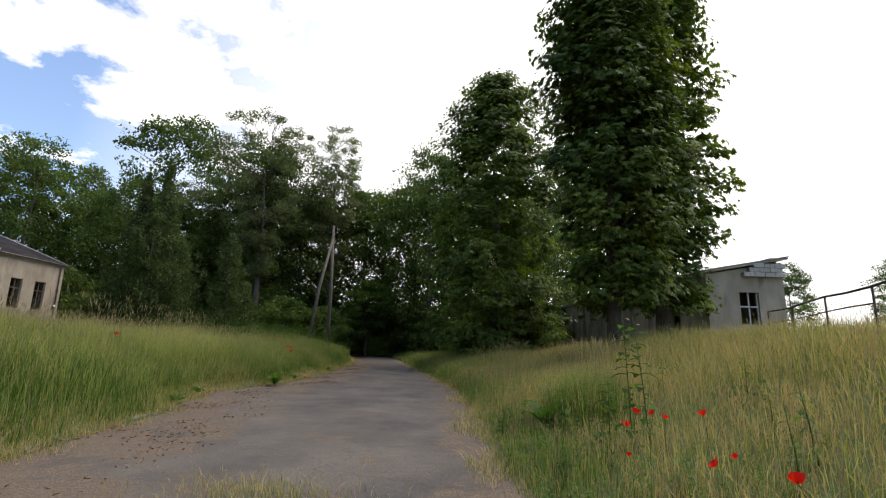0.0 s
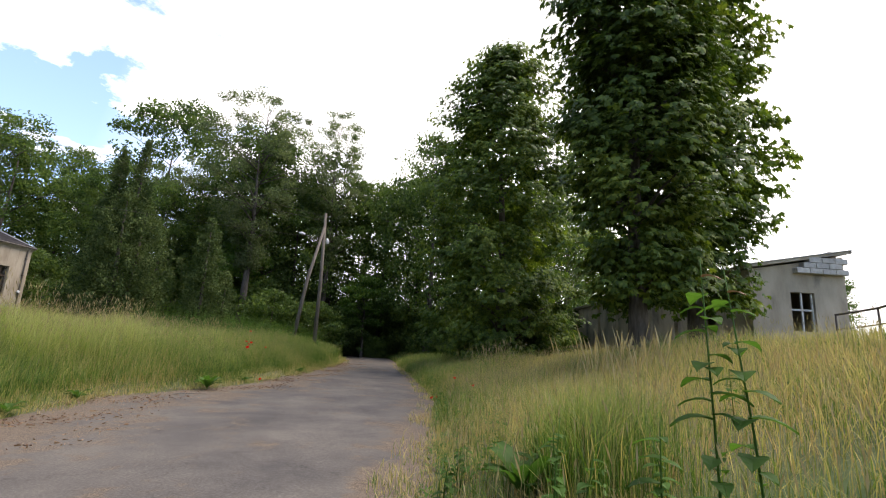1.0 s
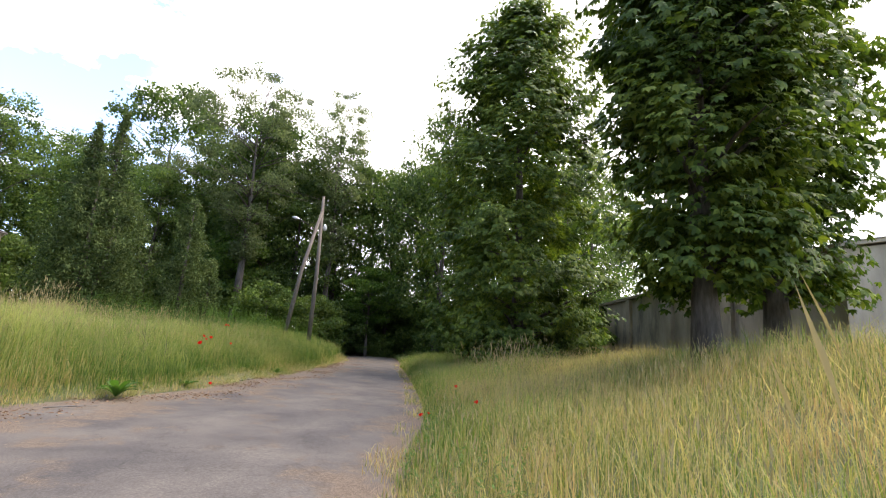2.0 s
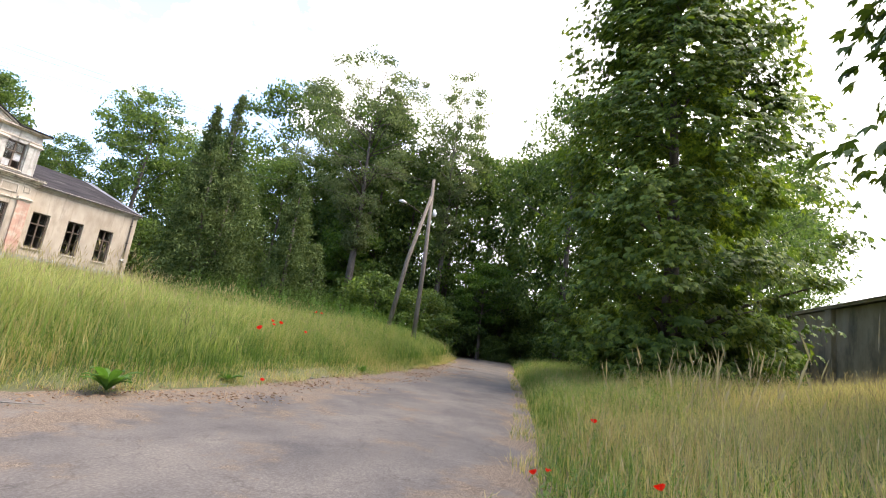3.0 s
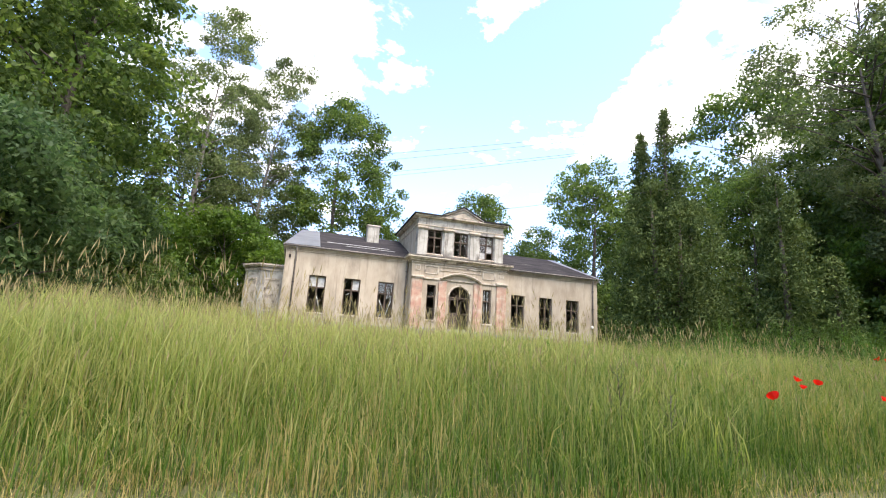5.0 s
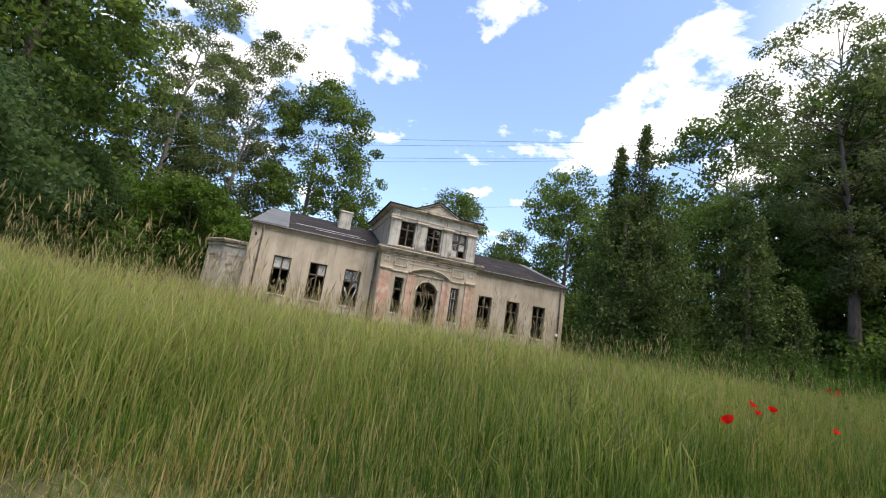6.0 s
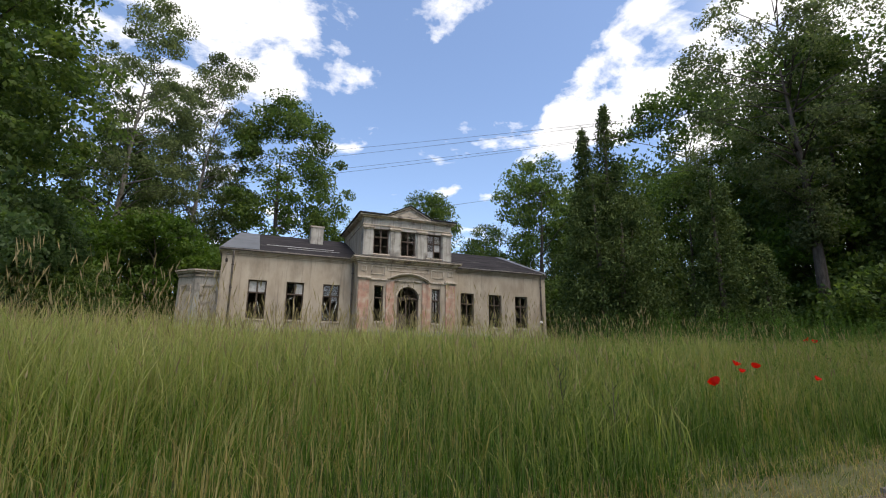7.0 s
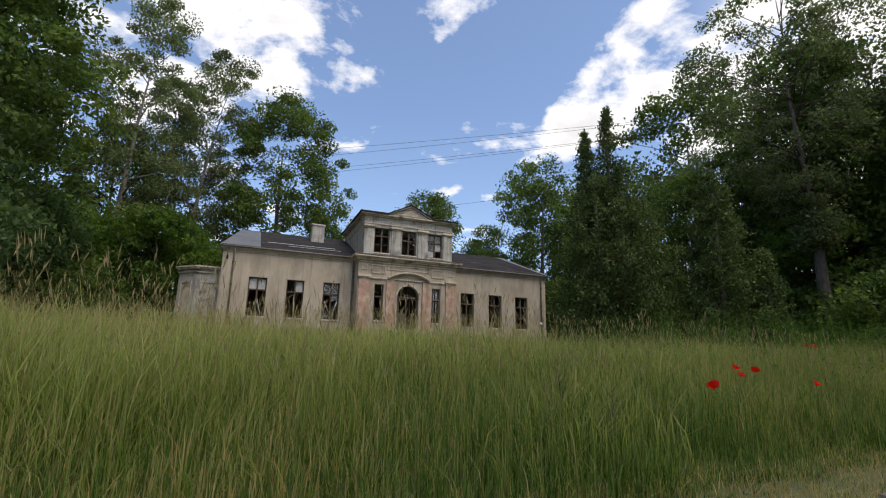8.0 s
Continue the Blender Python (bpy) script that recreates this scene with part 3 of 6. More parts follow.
def again(tree, x, y, turn, scale=1.0, tall=1.0):
    t = copy_thing(tree, Matrix.Identity(4))
    return stand(t, x, y, turn, scale, tall)


CHEST = dict(leaf_m=leaf_chestnut, bark_m=bark, slim=0.44, palm=True)
stand(make_tree("chestnut_tree", 3, 23.2, 4.8, 0.6, clumps=860, per=190, leaf=0.25, shape="spire", trunk=0.42, clump_r=1.0, flat=0.42, limbs=34,
                label="tall horse chestnut with dense dark drooping leaves beside the lane", **CHEST), 8.4, -36.15, 0.4)
stand(make_tree("chestnut_tree", 8, 23.5, 2.5, 2.1, clumps=640, per=200, leaf=0.25, shape="tall", trunk=0.36, clump_r=0.95, flat=0.45, limbs=34,
                label="tall horse chestnut with dark ragged crown on the bank", **CHEST), -5.8, -40.5, 1.9)
stand(make_tree("chestnut_tree", 9, 25.5, 2.7, 2.1, clumps=600, per=190, leaf=0.26, shape="tall", trunk=0.36, clump_r=1.0, flat=0.45, limbs=34,
                label="tall horse chestnut with dark ragged crown beside a shed", **CHEST), -3.4, -43.6, 0.8)

# open-crowned tall trees past the poles
tall_one = stand(make_tree("tall_tree", 21, 25, 5.4, 7.0, leaf_pale, bark, 200, 120, 0.24, "umbrella", 0.42, 1.0, 0.6, inner=0.25, limbs=60,
                label="tall thin-crowned tree with pale leaves and bare limbs"), 23.5, -11.0, 0.7)
stand(make_tree("tall_tree", 22, 27, 3.6, 8.0, leaf_pale, bark, 150, 120, 0.23, "umbrella", 0.36, 0.9, 0.6, inner=0.2, limbs=50,
                label="slender thin-crowned tree with bare limbs showing"), 29.7, -17.3, 2.2)
again(tall_one, 31.0, 1.5, 2.0, 0.8)
bright = stand(make_tree("maple_tree", 31, 11.0, 3.0, 4.5, leaf_bright, bark, 90, 120, 0.30, "round", 0.22, 1.1, 0.45, limbs=18,
                         label="young maple with bright green layered leaves at the wood's edge"), 26.5, -9.2, 0.2, 0.9)
again(bright, 28.5, -22.5, 2.0, 0.8)

# forest trees
broad_a = stand(make_tree("forest_tree", 41, 22, 5.6, 3.0, leaf_broad, bark, 170, 75, 0.38, "round", 0.4, 1.5, 0.6, limbs=16,
                          label="broad dark green forest tree in full leaf"), 34, -27.5, 0.3)
broad_b = stand(make_tree("forest_tree", 42, 21, 4.6, 2.0, leaf_broad, bark, 160, 75, 0.37, "tall", 0.36, 1.4, 0.6, limbs=16,
                          label="narrow dark green forest tree in full leaf"), 31, -6, 1.3)
for o in (broad_a, broad_b):
    tagged(o, group="trees of the wood")
rng = np.random.default_rng(77)
BELT = [(36, -13), (33, -1), (29, 4), (38, -6), (26, 9), (34, 9), (40, 3), (21, 14), (27, 18), (15, 19), (9, 22), (3, 24), (18, 26),
        (38, -36), (45, -40), (31, -38), (26, -44), (36, -46), (44, -50), (30, -33), (50, -5), (47, 8), (21, -40), (-2, 26), (34, 18), (12, 30), (35, -23.5), (30, -11), (31, -13.5), (34, -16), (30.5, -8.5), (31, -2), (17, 12), (23, 9), (28, 13), (20.5, 3), (26, 0)]
for i, (x, y) in enumerate(BELT):
    low = 0.75 if y > -3 else 1.0
    if (x, y) in ((31, -38), (26, -44), (21, -40)):
        low = 0.7
    again((broad_a, broad_b)[i % 2], x + rng.uniform(-1, 1), y + rng.uniform(-1, 1), rng.uniform(0, 6.3), low * rng.uniform(0.85, 1.12), rng.uniform(0.92, 1.1))

again(broad_a, 36.0, 7.5, 1.0, 1.25, 1.1)
again(broad_a, 27.5, -29.6, 2.4, 0.92, 1.22)
again(broad_b, 38.0, -20.0, 0.8, 0.95, 1.15)
again(broad_a, 39.0, -27.0, 3.9, 0.95, 1.15)

# trees past the house and on the meadow's far side
round_tree = stand(make_tree("oak_tree", 51, 25.0, 6.2, 4.0, leaf_broad, bark, 240, 150, 0.33, "round", 0.4, 1.45, 0.6, limbs=20,
                             label="rounded leafy tree standing behind the house"), -7.2, 20.5, 0.0)
poplar = stand(make_tree("poplar_tree", 52, 28.5, 4.2, 6.0, leaf_pale, bark_pale, 150, 170, 0.25, "tall", 0.34, 1.1, 0.65, inner=0.2, lean=(2.2, 0.5), limbs=40,
                         label="leaning poplar with grey-green leaves and pale limbs"), -15.0, 19, 0.3)
again(poplar, -19.5, 13.5, 1.0, 1.02, 1.02)
again(poplar, -16.8, 26, 2.4, 1.0)
tall_left = stand(make_tree("linden_tree", 53, 21.5, 4.6, 2.0, leaf_broad, bark, 210, 110, 0.34, "tall", 0.42, 1.3, 0.6, limbs=22,
                            label="tall dark linden on the edge of the meadow"), -22.0, -3.0, 0.0)
for x, y, k in ((-28.5, -6, 1.0), (-25.5, 6, 1.05), (-35, -10, 0.95), (-34, 2, 1.1), (-43, -16, 1.0), (-21.5, 20, 0.9), (-30, 14, 1.1), (-42, -2, 1.1)):
    again(tall_left, x, y, x * 0.7, k)
shrub = stand(make_tree("lilac_bush", 61, 8.4, 4.6, 0.3, leaf_bright, bark, 120, 130, 0.30, "round", 0.12, 1.2, 0.55, limbs=14,
                        label="large bright green bush beside the house", category="bush"), -15.5, 8.5, 0.0)
again(shrub, -20.5, 8.0, 1.5, 0.95)
again(shrub, -13.0, 14.0, 3.1, 0.9)
elder = stand(make_tree("elder_bush", 62, 6.6, 3.6, 0.2, leaf_grey, bark, 120, 120, 0.23, "round", 0.12, 0.95, 0.6, limbs=14,
                        label="dense grey-green elder bush on the meadow's edge", category="bush"), -20.0, -11.5, 0.0)
again(elder, -25.5, -12.5, 1.2, 1.05)
again(elder, -31.5, -16.0, 2.6, 1.0)
again(elder, -22.0, -6.5, 4.2, 1.25)
again(elder, -25.0, -1.0, 5.0, 1.2)
again(elder, -22.5, 3.5, 0.6, 1.2)
again(elder, -30.0, -9.5, 3.3, 1.2)
again(elder, -37.0, -17.0, 2.3, 1.2)
under = stand(make_tree("hazel_bush", 63, 4.2, 2.6, 0.1, leaf_broad, bark, 80, 80, 0.28, "round", 0.08, 0.85, 0.6, limbs=10,
                        label="dark hazel bush in the shade of the wood", category="bush"), 24.0, -18.5, 0.0)
tagged(under, group="bushes along the wood")
for i, (x, y, k) in enumerate(((28, -19.5, 1.1), (33, -19, 1.3), (38, -26, 1.4), (31.5, -28.5, 1.1), (26, -31, 1.0), (19.5, -33.5, 0.8), (15, -35, 0.8), (22, -15, 1.1), (26, -11, 1.2), (27.5, -6, 1.3),
                              (29, -1, 1.4), (25, 4, 1.4), (36, -22, 1.5), (40, -23, 1.6), (21, 8, 1.3), (13.5, 3, 1.2), (16, 9, 1.3), (25.5, -34, 1.2),
                              (13.5, -38.5, 1.0), (17, -40.5, 1.0), (10, -39.5, 0.8), (11.5, -34.5, 0.6), (30, -23.5, 0.55), (33.5, -25.5, 0.8), (35.5, -20.5, 0.9),
                              (-33, 8, 1.6), (-29.5, 10, 1.7), (-26, 12, 1.6), (-23, 15, 1.6), (-37, 3, 1.7), (-19, 18, 1.6), (-41, -4, 1.7), (-32, -3, 1.6), (-28, 3, 1.5), (-46, -10, 1.7), (-18.2, 3.5, 0.9), (-17.0, -1.5, 0.6),
                              (44, 4, 1.8), (48, -2, 1.8), (40, 10, 1.8), (52, -10, 1.8), (35, 14, 1.8), (50, -18, 1.8), (54, -26, 1.8), (28, 22, 1.7), (20, 20, 1.6), (37, 0, 1.5), (33, 5, 1.4))):
    again(under, x, y, i * 1.3, k)

# conifers by the house
def make_conifer(name, seed, height, spires, leaf, clumps, per, label):
    rng = np.random.default_rng(seed)
    tree = empty(name, label=label, category="conifer")
    pts_all = []
    for sx, sy, h, r, shape in spires:
        bm = bmesh.new()
        tube(bm, [(sx * 0.4, sy * 0.4, -0.4), (sx * 0.8, sy * 0.8, h * 0.5), (sx, sy, h * 0.97)], [0.25, 0.15, 0.02], 7)
        part("trunk", bm, bark, tree)
        n = int(clumps * h / height)
        u = rng.uniform(0, 1, n) ** 1.15
        a = rng.uniform(0, 2 * np.pi, n)
        rr = r * profile(shape, u) * rng.uniform(0.45, 1.22, n) * (1 + 0.26 * np.sin(a * 4 + u * 17 + seed))
        c = np.stack([sx + rr * np.cos(a), sy + rr * np.sin(a), 0.1 + u * (h - 0.15)], 1)
        k = np.repeat(np.arange(n), per)
        spread_ = (0.28 + 0.5 * (1 - u))[k, None]
        p = rng.normal(size=(n * per, 3)) * 0.4 * spread_
        p[:, 2] *= 1.1
        pts_all.append(c[k] + p)
    ob_of("crown", leaf_mesh("crown", np.concatenate(pts_all), leaf, rng, droop=-0.7, slim=0.36), leaf_conifer, tree)
    return tree


stand(make_conifer("arborvitae", 71, 14.3, [(0.1, -0.4, 14.2, 1.7, "cone"), (-0.4, 1.0, 13.3, 1.4, "cone"), (-1.2, -0.6, 9.6, 1.5, "column"), (1.7, -0.4, 9.0, 1.7, "column"), (0.1, -1.3, 8.6, 2.1, "column"), (0.2, 1.2, 10.2, 2.0, "column")],
                   0.24, 420, 24, "large ragged arborvitae with pointed twin tops beside the house"), 9.2, -8.5, 0.0)
stand(make_conifer("columnar_cypress", 72, 12.5, [(0, 0, 12.5, 1.5, "column"), (0.7, 0.5, 10.8, 1.3, "column")], 0.27, 420, 18, "tall narrow columnar cypress on the meadow's edge"), 10.6, -14.2, 0, 0.72)
stand(make_conifer("columnar_cypress", 73, 8, [(0, 0, 8.0, 1.05, "column")], 0.27, 330, 18, "low narrow columnar cypress beside a taller one"), 12.6, -14.9, 0, 0.66)

# far trees beyond the shed
for i, (x, y, k) in enumerate(((22, -78, 0.5), (8, -82, 0.42), (30, -72, 0.55), (-4, -88, 0.45), (-16, -90, 0.5), (40, -66, 0.6))):
    again(broad_b, x, y, i * 2.0, k)

# ---- grass ----
def blades(name, x, y, h, w, rng, material, lean=0.36, tris=3, label=""):
    """Grass blades rooted in the ground at x, y: each a thin bent strip that narrows to its tip."""
    n = len(x)
    z = np.where((y < kerb_at(x)) & (y > edge_at(x)), rise_at(x) + 0.03, ground_z(x, y) - 0.03)
    a = rng.uniform(0, 2 * np.pi, n)
    b = a + rng.normal(0, 0.5, n) + np.pi / 2
    sx, sy = np.cos(a), np.sin(a)
    bend = h * lean * np.abs(rng.normal(0, 1, n))
    dx, dy = np.cos(b) * bend, np.sin(b) * bend
    if tris == 3:
        v = np.zeros((n, 5, 3))
        for i, (f, k) in enumerate(((0, 1), (0, -1), (0.55, 0.8), (0.55, -0.8), (1, 0))):
            q = f ** 2
            v[:, i, 0] = x + dx * q + sx * w * 0.5 * k
            v[:, i, 1] = y + dy * q + sy * w * 0.5 * k
            v[:, i, 2] = z + h * f * (1 - 0.18 * q)
        o = np.arange(n)[:, None] * 5
        f = (o[:, :, None] + np.array([[0, 1, 3], [0, 3, 2], [2, 3, 4]])[None]).reshape(-1, 3)
        lv = np.array([0, 0, 0.55, 0, 0.55, 0.55, 0.55, 0.55, 1])
    else:
        v = np.zeros((n, 3, 3))
        for i, (f, k) in enumerate(((0, 1), (0, -1), (1, 0))):
            v[:, i, 0] = x + dx * f + sx * w * 0.5 * k
            v[:, i, 1] = y + dy * f + sy * w * 0.5 * k
            v[:, i, 2] = z + h * f
        f = np.arange(n * 3).reshape(n, 3)
        lv = np.array([0, 0, 1.0])
    vv = np.tile(lv, n)
    ob = ob_of(name, mesh_np(name, v.reshape(-1, 3), f, np.stack([vv, vv], -1)), material)
    return tagged(ob, label, "grass", kind="stuff")


def heads(name, x, y, h, rng, material, label, length=0.12, width=0.007):
    """Grass stalks with seed heads: a thin stem and a slender spike."""
    n = len(x)
    z = ground_z(x, y)
    a = rng.uniform(0, 2 * np.pi, n)
    bend = 0.15 * h * np.abs(rng.normal(0, 1, n))
    dx, dy = np.cos(a), np.sin(a)
    tx, ty, tz = x + dx * bend, y + dy * bend, z + h
    s = rng.uniform(0, 2 * np.pi, n)
    wx, wy = np.cos(s), np.sin(s)
    L = length * rng.uniform(0.6, 1.4, n)
    v = np.zeros((n, 7, 3))
    v[:, 0] = np.stack([x - wx * 0.003, y - wy * 0.003, z], 1)
    v[:, 1] = np.stack([x + wx * 0.003, y + wy * 0.003, z], 1)
    v[:, 2] = np.stack([tx, ty, tz], 1)
    ex, ey, ez = dx * L * 0.3, dy * L * 0.3, L * 0.93
    v[:, 3] = v[:, 2]
    v[:, 4] = np.stack([tx + ex * .45 + wx * width, ty + ey * .45 + wy * width, tz + ez * .5], 1)
    v[:, 5] = np.stack([tx + ex, ty + ey, tz + ez], 1)
    v[:, 6] = np.stack([tx + ex * .45 - wx * width, ty + ey * .45 - wy * width, tz + ez * .5], 1)
    o = np.arange(n)[:, None] * 7
    f = (o[:, :, None] + np.array([[0, 1, 2], [3, 4, 5], [3, 5, 6]])[None]).reshape(-1, 3)
    return tagged(ob_of(name, mesh_np(name, v.reshape(-1, 3), f), material), label, "grass", kind="stuff")


def patchy(x, y, s=1.0):
    return 0.5 + 0.25 * np.sin(x * 0.71 * s + 1.3 * np.sin(y * 0.43 * s)) + 0.25 * np.sin(y * 0.93 * s + 1.7 * np.sin(x * 0.37 * s) + 2)


grng = np.random.default_rng(5)


def scatter(n, x0, x1, side, d0, d1, power=1.0):
    """Random places along the lane: side +1 beyond the kerb, -1 beyond the other edge, d0..d1 metres away from it."""
    x = grng.uniform(x0, x1, n)
    d = d0 + (d1 - d0) * grng.uniform(0, 1, n) ** power
    y = kerb_at(x) + d if side > 0 else edge_at(x) - d
    return x, y, d


def verge(x, d):
    """Trodden, nearly bare strip along one stretch of the kerb."""
    return np.where((x > -4.6) & (x < -0.3), np.clip((d - 0.2) / 1.0, 0.15, 1), 1.0)


def clear(x, y):
    house = (np.abs(x) < 11.0) & (y > -0.4)
    porch = (np.abs(x) < 3.5) & (y > -1.5)
    return ~(house | porch)


# meadow below the house
x, y, d = scatter(95000, -24, 15, 1, 0.2, 11, 1.3)
h = (0.5 + 0.5 * patchy(x, y)) * np.interp(x, [-16, -11, -7, 1, 7], [1.25, 1.15, 1.0, 1.05, 1.35]) * np.clip(0.15 + d * 0.7, 0, 1) * verge(x, d) * grng.uniform(0.4, 1.3, len(x))
blades("meadow_grass", x, y, h, grng.uniform(0.007, 0.016, len(x)) + 0.0009 * d, grng, grass_green, label="tall green meadow grass above the kerb")
x, y, d = scatter(72000, -45, 42, 1, 8, 27)
k = clear(x, y); x, y, d = x[k], y[k], d[k]
blades("meadow_grass", x, y, (0.4 + 0.4 * patchy(x, y)) * np.interp(d, [8, 16, 24], [1, 0.75, 0.6]) * np.interp(x, [4, 12], [1.0, 1.4]) * grng.uniform(0.6, 1.3, len(x)), np.full(len(x), 0.026), grng, grass_green, tris=1, label="meadow grass sloping up to the house")
x, y, d = scatter(16000, -45, 36, 1, 0.3, 9)
k = (x < -23) | (x > 14); x, y, d = x[k], y[k], d[k]
blades("meadow_grass", x, y, np.clip(0.4 + d * 0.4, 0, 0.85) * grng.uniform(0.7, 1.25, len(x)), np.full(len(x), 0.024), grng, grass_green, tris=3, label="meadow grass farther along the lane")
x, y, d = scatter(4200, -24, 16, 1, 0.7, 8.5)
k = clear(x, y) & (patchy(x, y, 0.7) > grng.uniform(0.2, 0.9, len(x))); x, y = x[k], y[k]
heads("grass_heads", x, y, 0.55 + 0.45 * grng.uniform(0, 1, len(x)), grng, seed_straw, "straw-coloured seed heads above the meadow grass")
x, y, d = scatter(2200, -18, -4, 1, 2.0, 12.0)
heads("grass_heads", x, y, grng.uniform(0.75, 1.15, len(x)), grng, seed_straw, "tall pale seed heads over the meadow's yellowing end", 0.2, 0.008)
# dry strip at the kerb
x, y, d = scatter(26000, -30, 24, 1, -0.05, 0.7)
k = (verge(x, d) > 0.99) | (grng.uniform(0, 1, len(x)) < 0.6); x, y, d = x[k], y[k], d[k]
blades("kerb_grass", x, y, 0.10 + 0.22 * grng.uniform(0, 1, len(x)), np.full(len(x), 0.008), grng, grass_straw, lean=0.7, label="short dry grass along the kerb")
# bank on the other side
x, y, d = scatter(80000, -27.5, 11, -1, 0.0, 9.5, 1.2)
h = (0.36 + 0.36 * patchy(x, y)) * np.interp(x, [-16, -11, 6], [1, 1.4, 1.5]) * np.clip(0.3 + d * 0.5, 0, 1) * grng.uniform(0.6, 1.25, len(x))
green = patchy(x, y, 0.8) * np.where(d < 1.0, 1.3, np.interp(x, [-18, -10], [0.30, 0.62])) > grng.uniform(0.25, 1.25, len(x))
blades("bank_grass", x[~green], y[~green], h[~green] * 0.9, np.full((~green).sum(), 0.0075) + 0.0006 * d[~green], grng, grass_straw, lean=0.5, label="dry straw-yellow grass on the bank")
blades("bank_grass", x[green], y[green], h[green] * 1.15, np.full(green.sum(), 0.010) + 0.0007 * d[green], grng, grass_green, label="green grass tufts on the bank")
x, y, d = scatter(40000, -40, 36, -1, 5, 24)
blades("bank_grass", x, y, 0.65 * grng.uniform(0.6, 1.3, len(x)), np.full(len(x), 0.028), grng, grass_straw, tris=1, label="dry grass running back to the shed")
x, y, d = scatter(9000, 9, 36, -1, 0.1, 6)
blades("bank_grass", x, y, np.clip(0.35 + d * 0.3, 0, 0.9) * grng.uniform(0.7, 1.25, len(x)), np.full(len(x), 0.026), grng, grass_green, tris=3, label="green grass and nettles along the shaded lane")
x, y, d = scatter(7500, -27, 10, -1, 0.4, 9)
heads("grass_heads", x, y, 0.5 + 0.4 * grng.uniform(0, 1, len(x)), grng, seed_straw, "pale seed heads above the dry bank")
# loose straw on the lane
x, y, d = scatter(14000, -27, 14, 1, -2.6, 0.1, 0.5)
n = len(x)
a = grng.uniform(0, 6.28, n); L = grng.uniform(0.02, 0.09, n); w = grng.uniform(0.003, 0.009, n)
k = patchy(x * 1.4, y * 2.2, 1.5) > grng.uniform(0.25, 0.95, n)
x, y, a, L, w = x[k], y[k], a[k], L[k], w[k]
v = np.zeros((len(x), 4, 3))
for i, (p, q) in enumerate(((-1, -1), (1, -1), (1, 1), (-1, 1))):
    v[:, i, 0] = x + np.cos(a) * L * p / 2 - np.sin(a) * w * q / 2
    v[:, i, 1] = y + np.sin(a) * L * p / 2 + np.cos(a) * w * q / 2
    v[:, i, 2] = rise_at(x) + 0.075 + 0.008 * p * np.sin(a * 3) + grng.uniform(-0.02, 0.01, len(x))
tagged(ob_of("straw_litter", mesh_np("straw_litter", v.reshape(-1, 3), np.arange(len(x) * 4).reshape(-1, 4)), litter_straw), "scattered brown straw and leaf litter on the asphalt", "litter", kind="stuff")

# arching tufts that stand above the rest of the meadow
for tx_, ty_, th_, tn_ in ((-10.6, -23.2, 1.45, 420), (-9.6, -22.6, 1.4, 380), (-11.6, -22.4, 1.5, 420), (-8.3, -23.4, 1.2, 300), (-12.8, -23.4, 1.45, 380), (-5.2, -20.6, 1.3, 320), (-3.6, -19.2, 1.3, 320), (-1.6, -17.5, 1.2, 260),
                           (-14.2, -22.6, 1.4, 380), (1.5, -20.6, 1.2, 260), (-6.9, -22.0, 1.15, 260), (-15.6, -23.6, 1.35, 320), (-2.5, -22.6, 1.0, 240),
                           (-11.2, -16.8, 1.25, 420), (-12.6, -15.2, 1.3, 420), (-10.0, -14.6, 1.25, 420), (-9.0, -16.4, 1.1, 360), (-13.6, -18.0, 1.25, 420), (-7.8, -13.2, 1.1, 360), (-14.8, -16.2, 1.3, 420), (-11.6, -13.0, 1.2, 360), (-6.0, -12.0, 0.9, 300)):
    x, y = grng.normal(tx_, 0.45, tn_), grng.normal(ty_, 0.35, tn_)
    blades("grass_tuft", x, y, 1.3 * th_ * grng.uniform(0.5, 1.0, tn_), np.full(tn_, 0.014 if ty_ < -19 else 0.022), grng, grass_tuft, lean=0.36, label="arching tuft of long yellow-green grass")
    hx, hy = grng.normal(tx_, 0.35, tn_ // 9), grng.normal(ty_, 0.35, tn_ // 9)
    heads("tuft_heads", hx, hy, 1.3 * th_ * grng.uniform(0.75, 1.05, len(hx)), grng, seed_straw, "pale drooping seed heads over a grass tuft", 0.2, 0.009)

# yellowing long grass on the meadow's sunny end
x, y, d = scatter(17000, -19, -4, 1, 0.8, 12.0)
k = patchy(x, y, 1.3) > grng.uniform(0.1, 0.8, len(x)); x, y, d = x[k], y[k], d[k]
blades("long_grass", x, y, grng.uniform(0.7, 1.3, len(x)) * np.clip(0.5 + d * 0.3, 0, 1), grng.uniform(0.010, 0.020, len(x)), grng, grass_tuft, lean=0.42, label="long yellowing grass arching over the meadow")

# nettles and tall growth round the poles
x, y, d = scatter(9000, 6, 23, 1, 0.5, 9.0)
blades("tall_growth", x, y, grng.uniform(0.6, 1.3, len(x)), np.full(len(x), 0.026), grng, grass_green, lean=0.3, label="tall green nettles and grass round the poles")

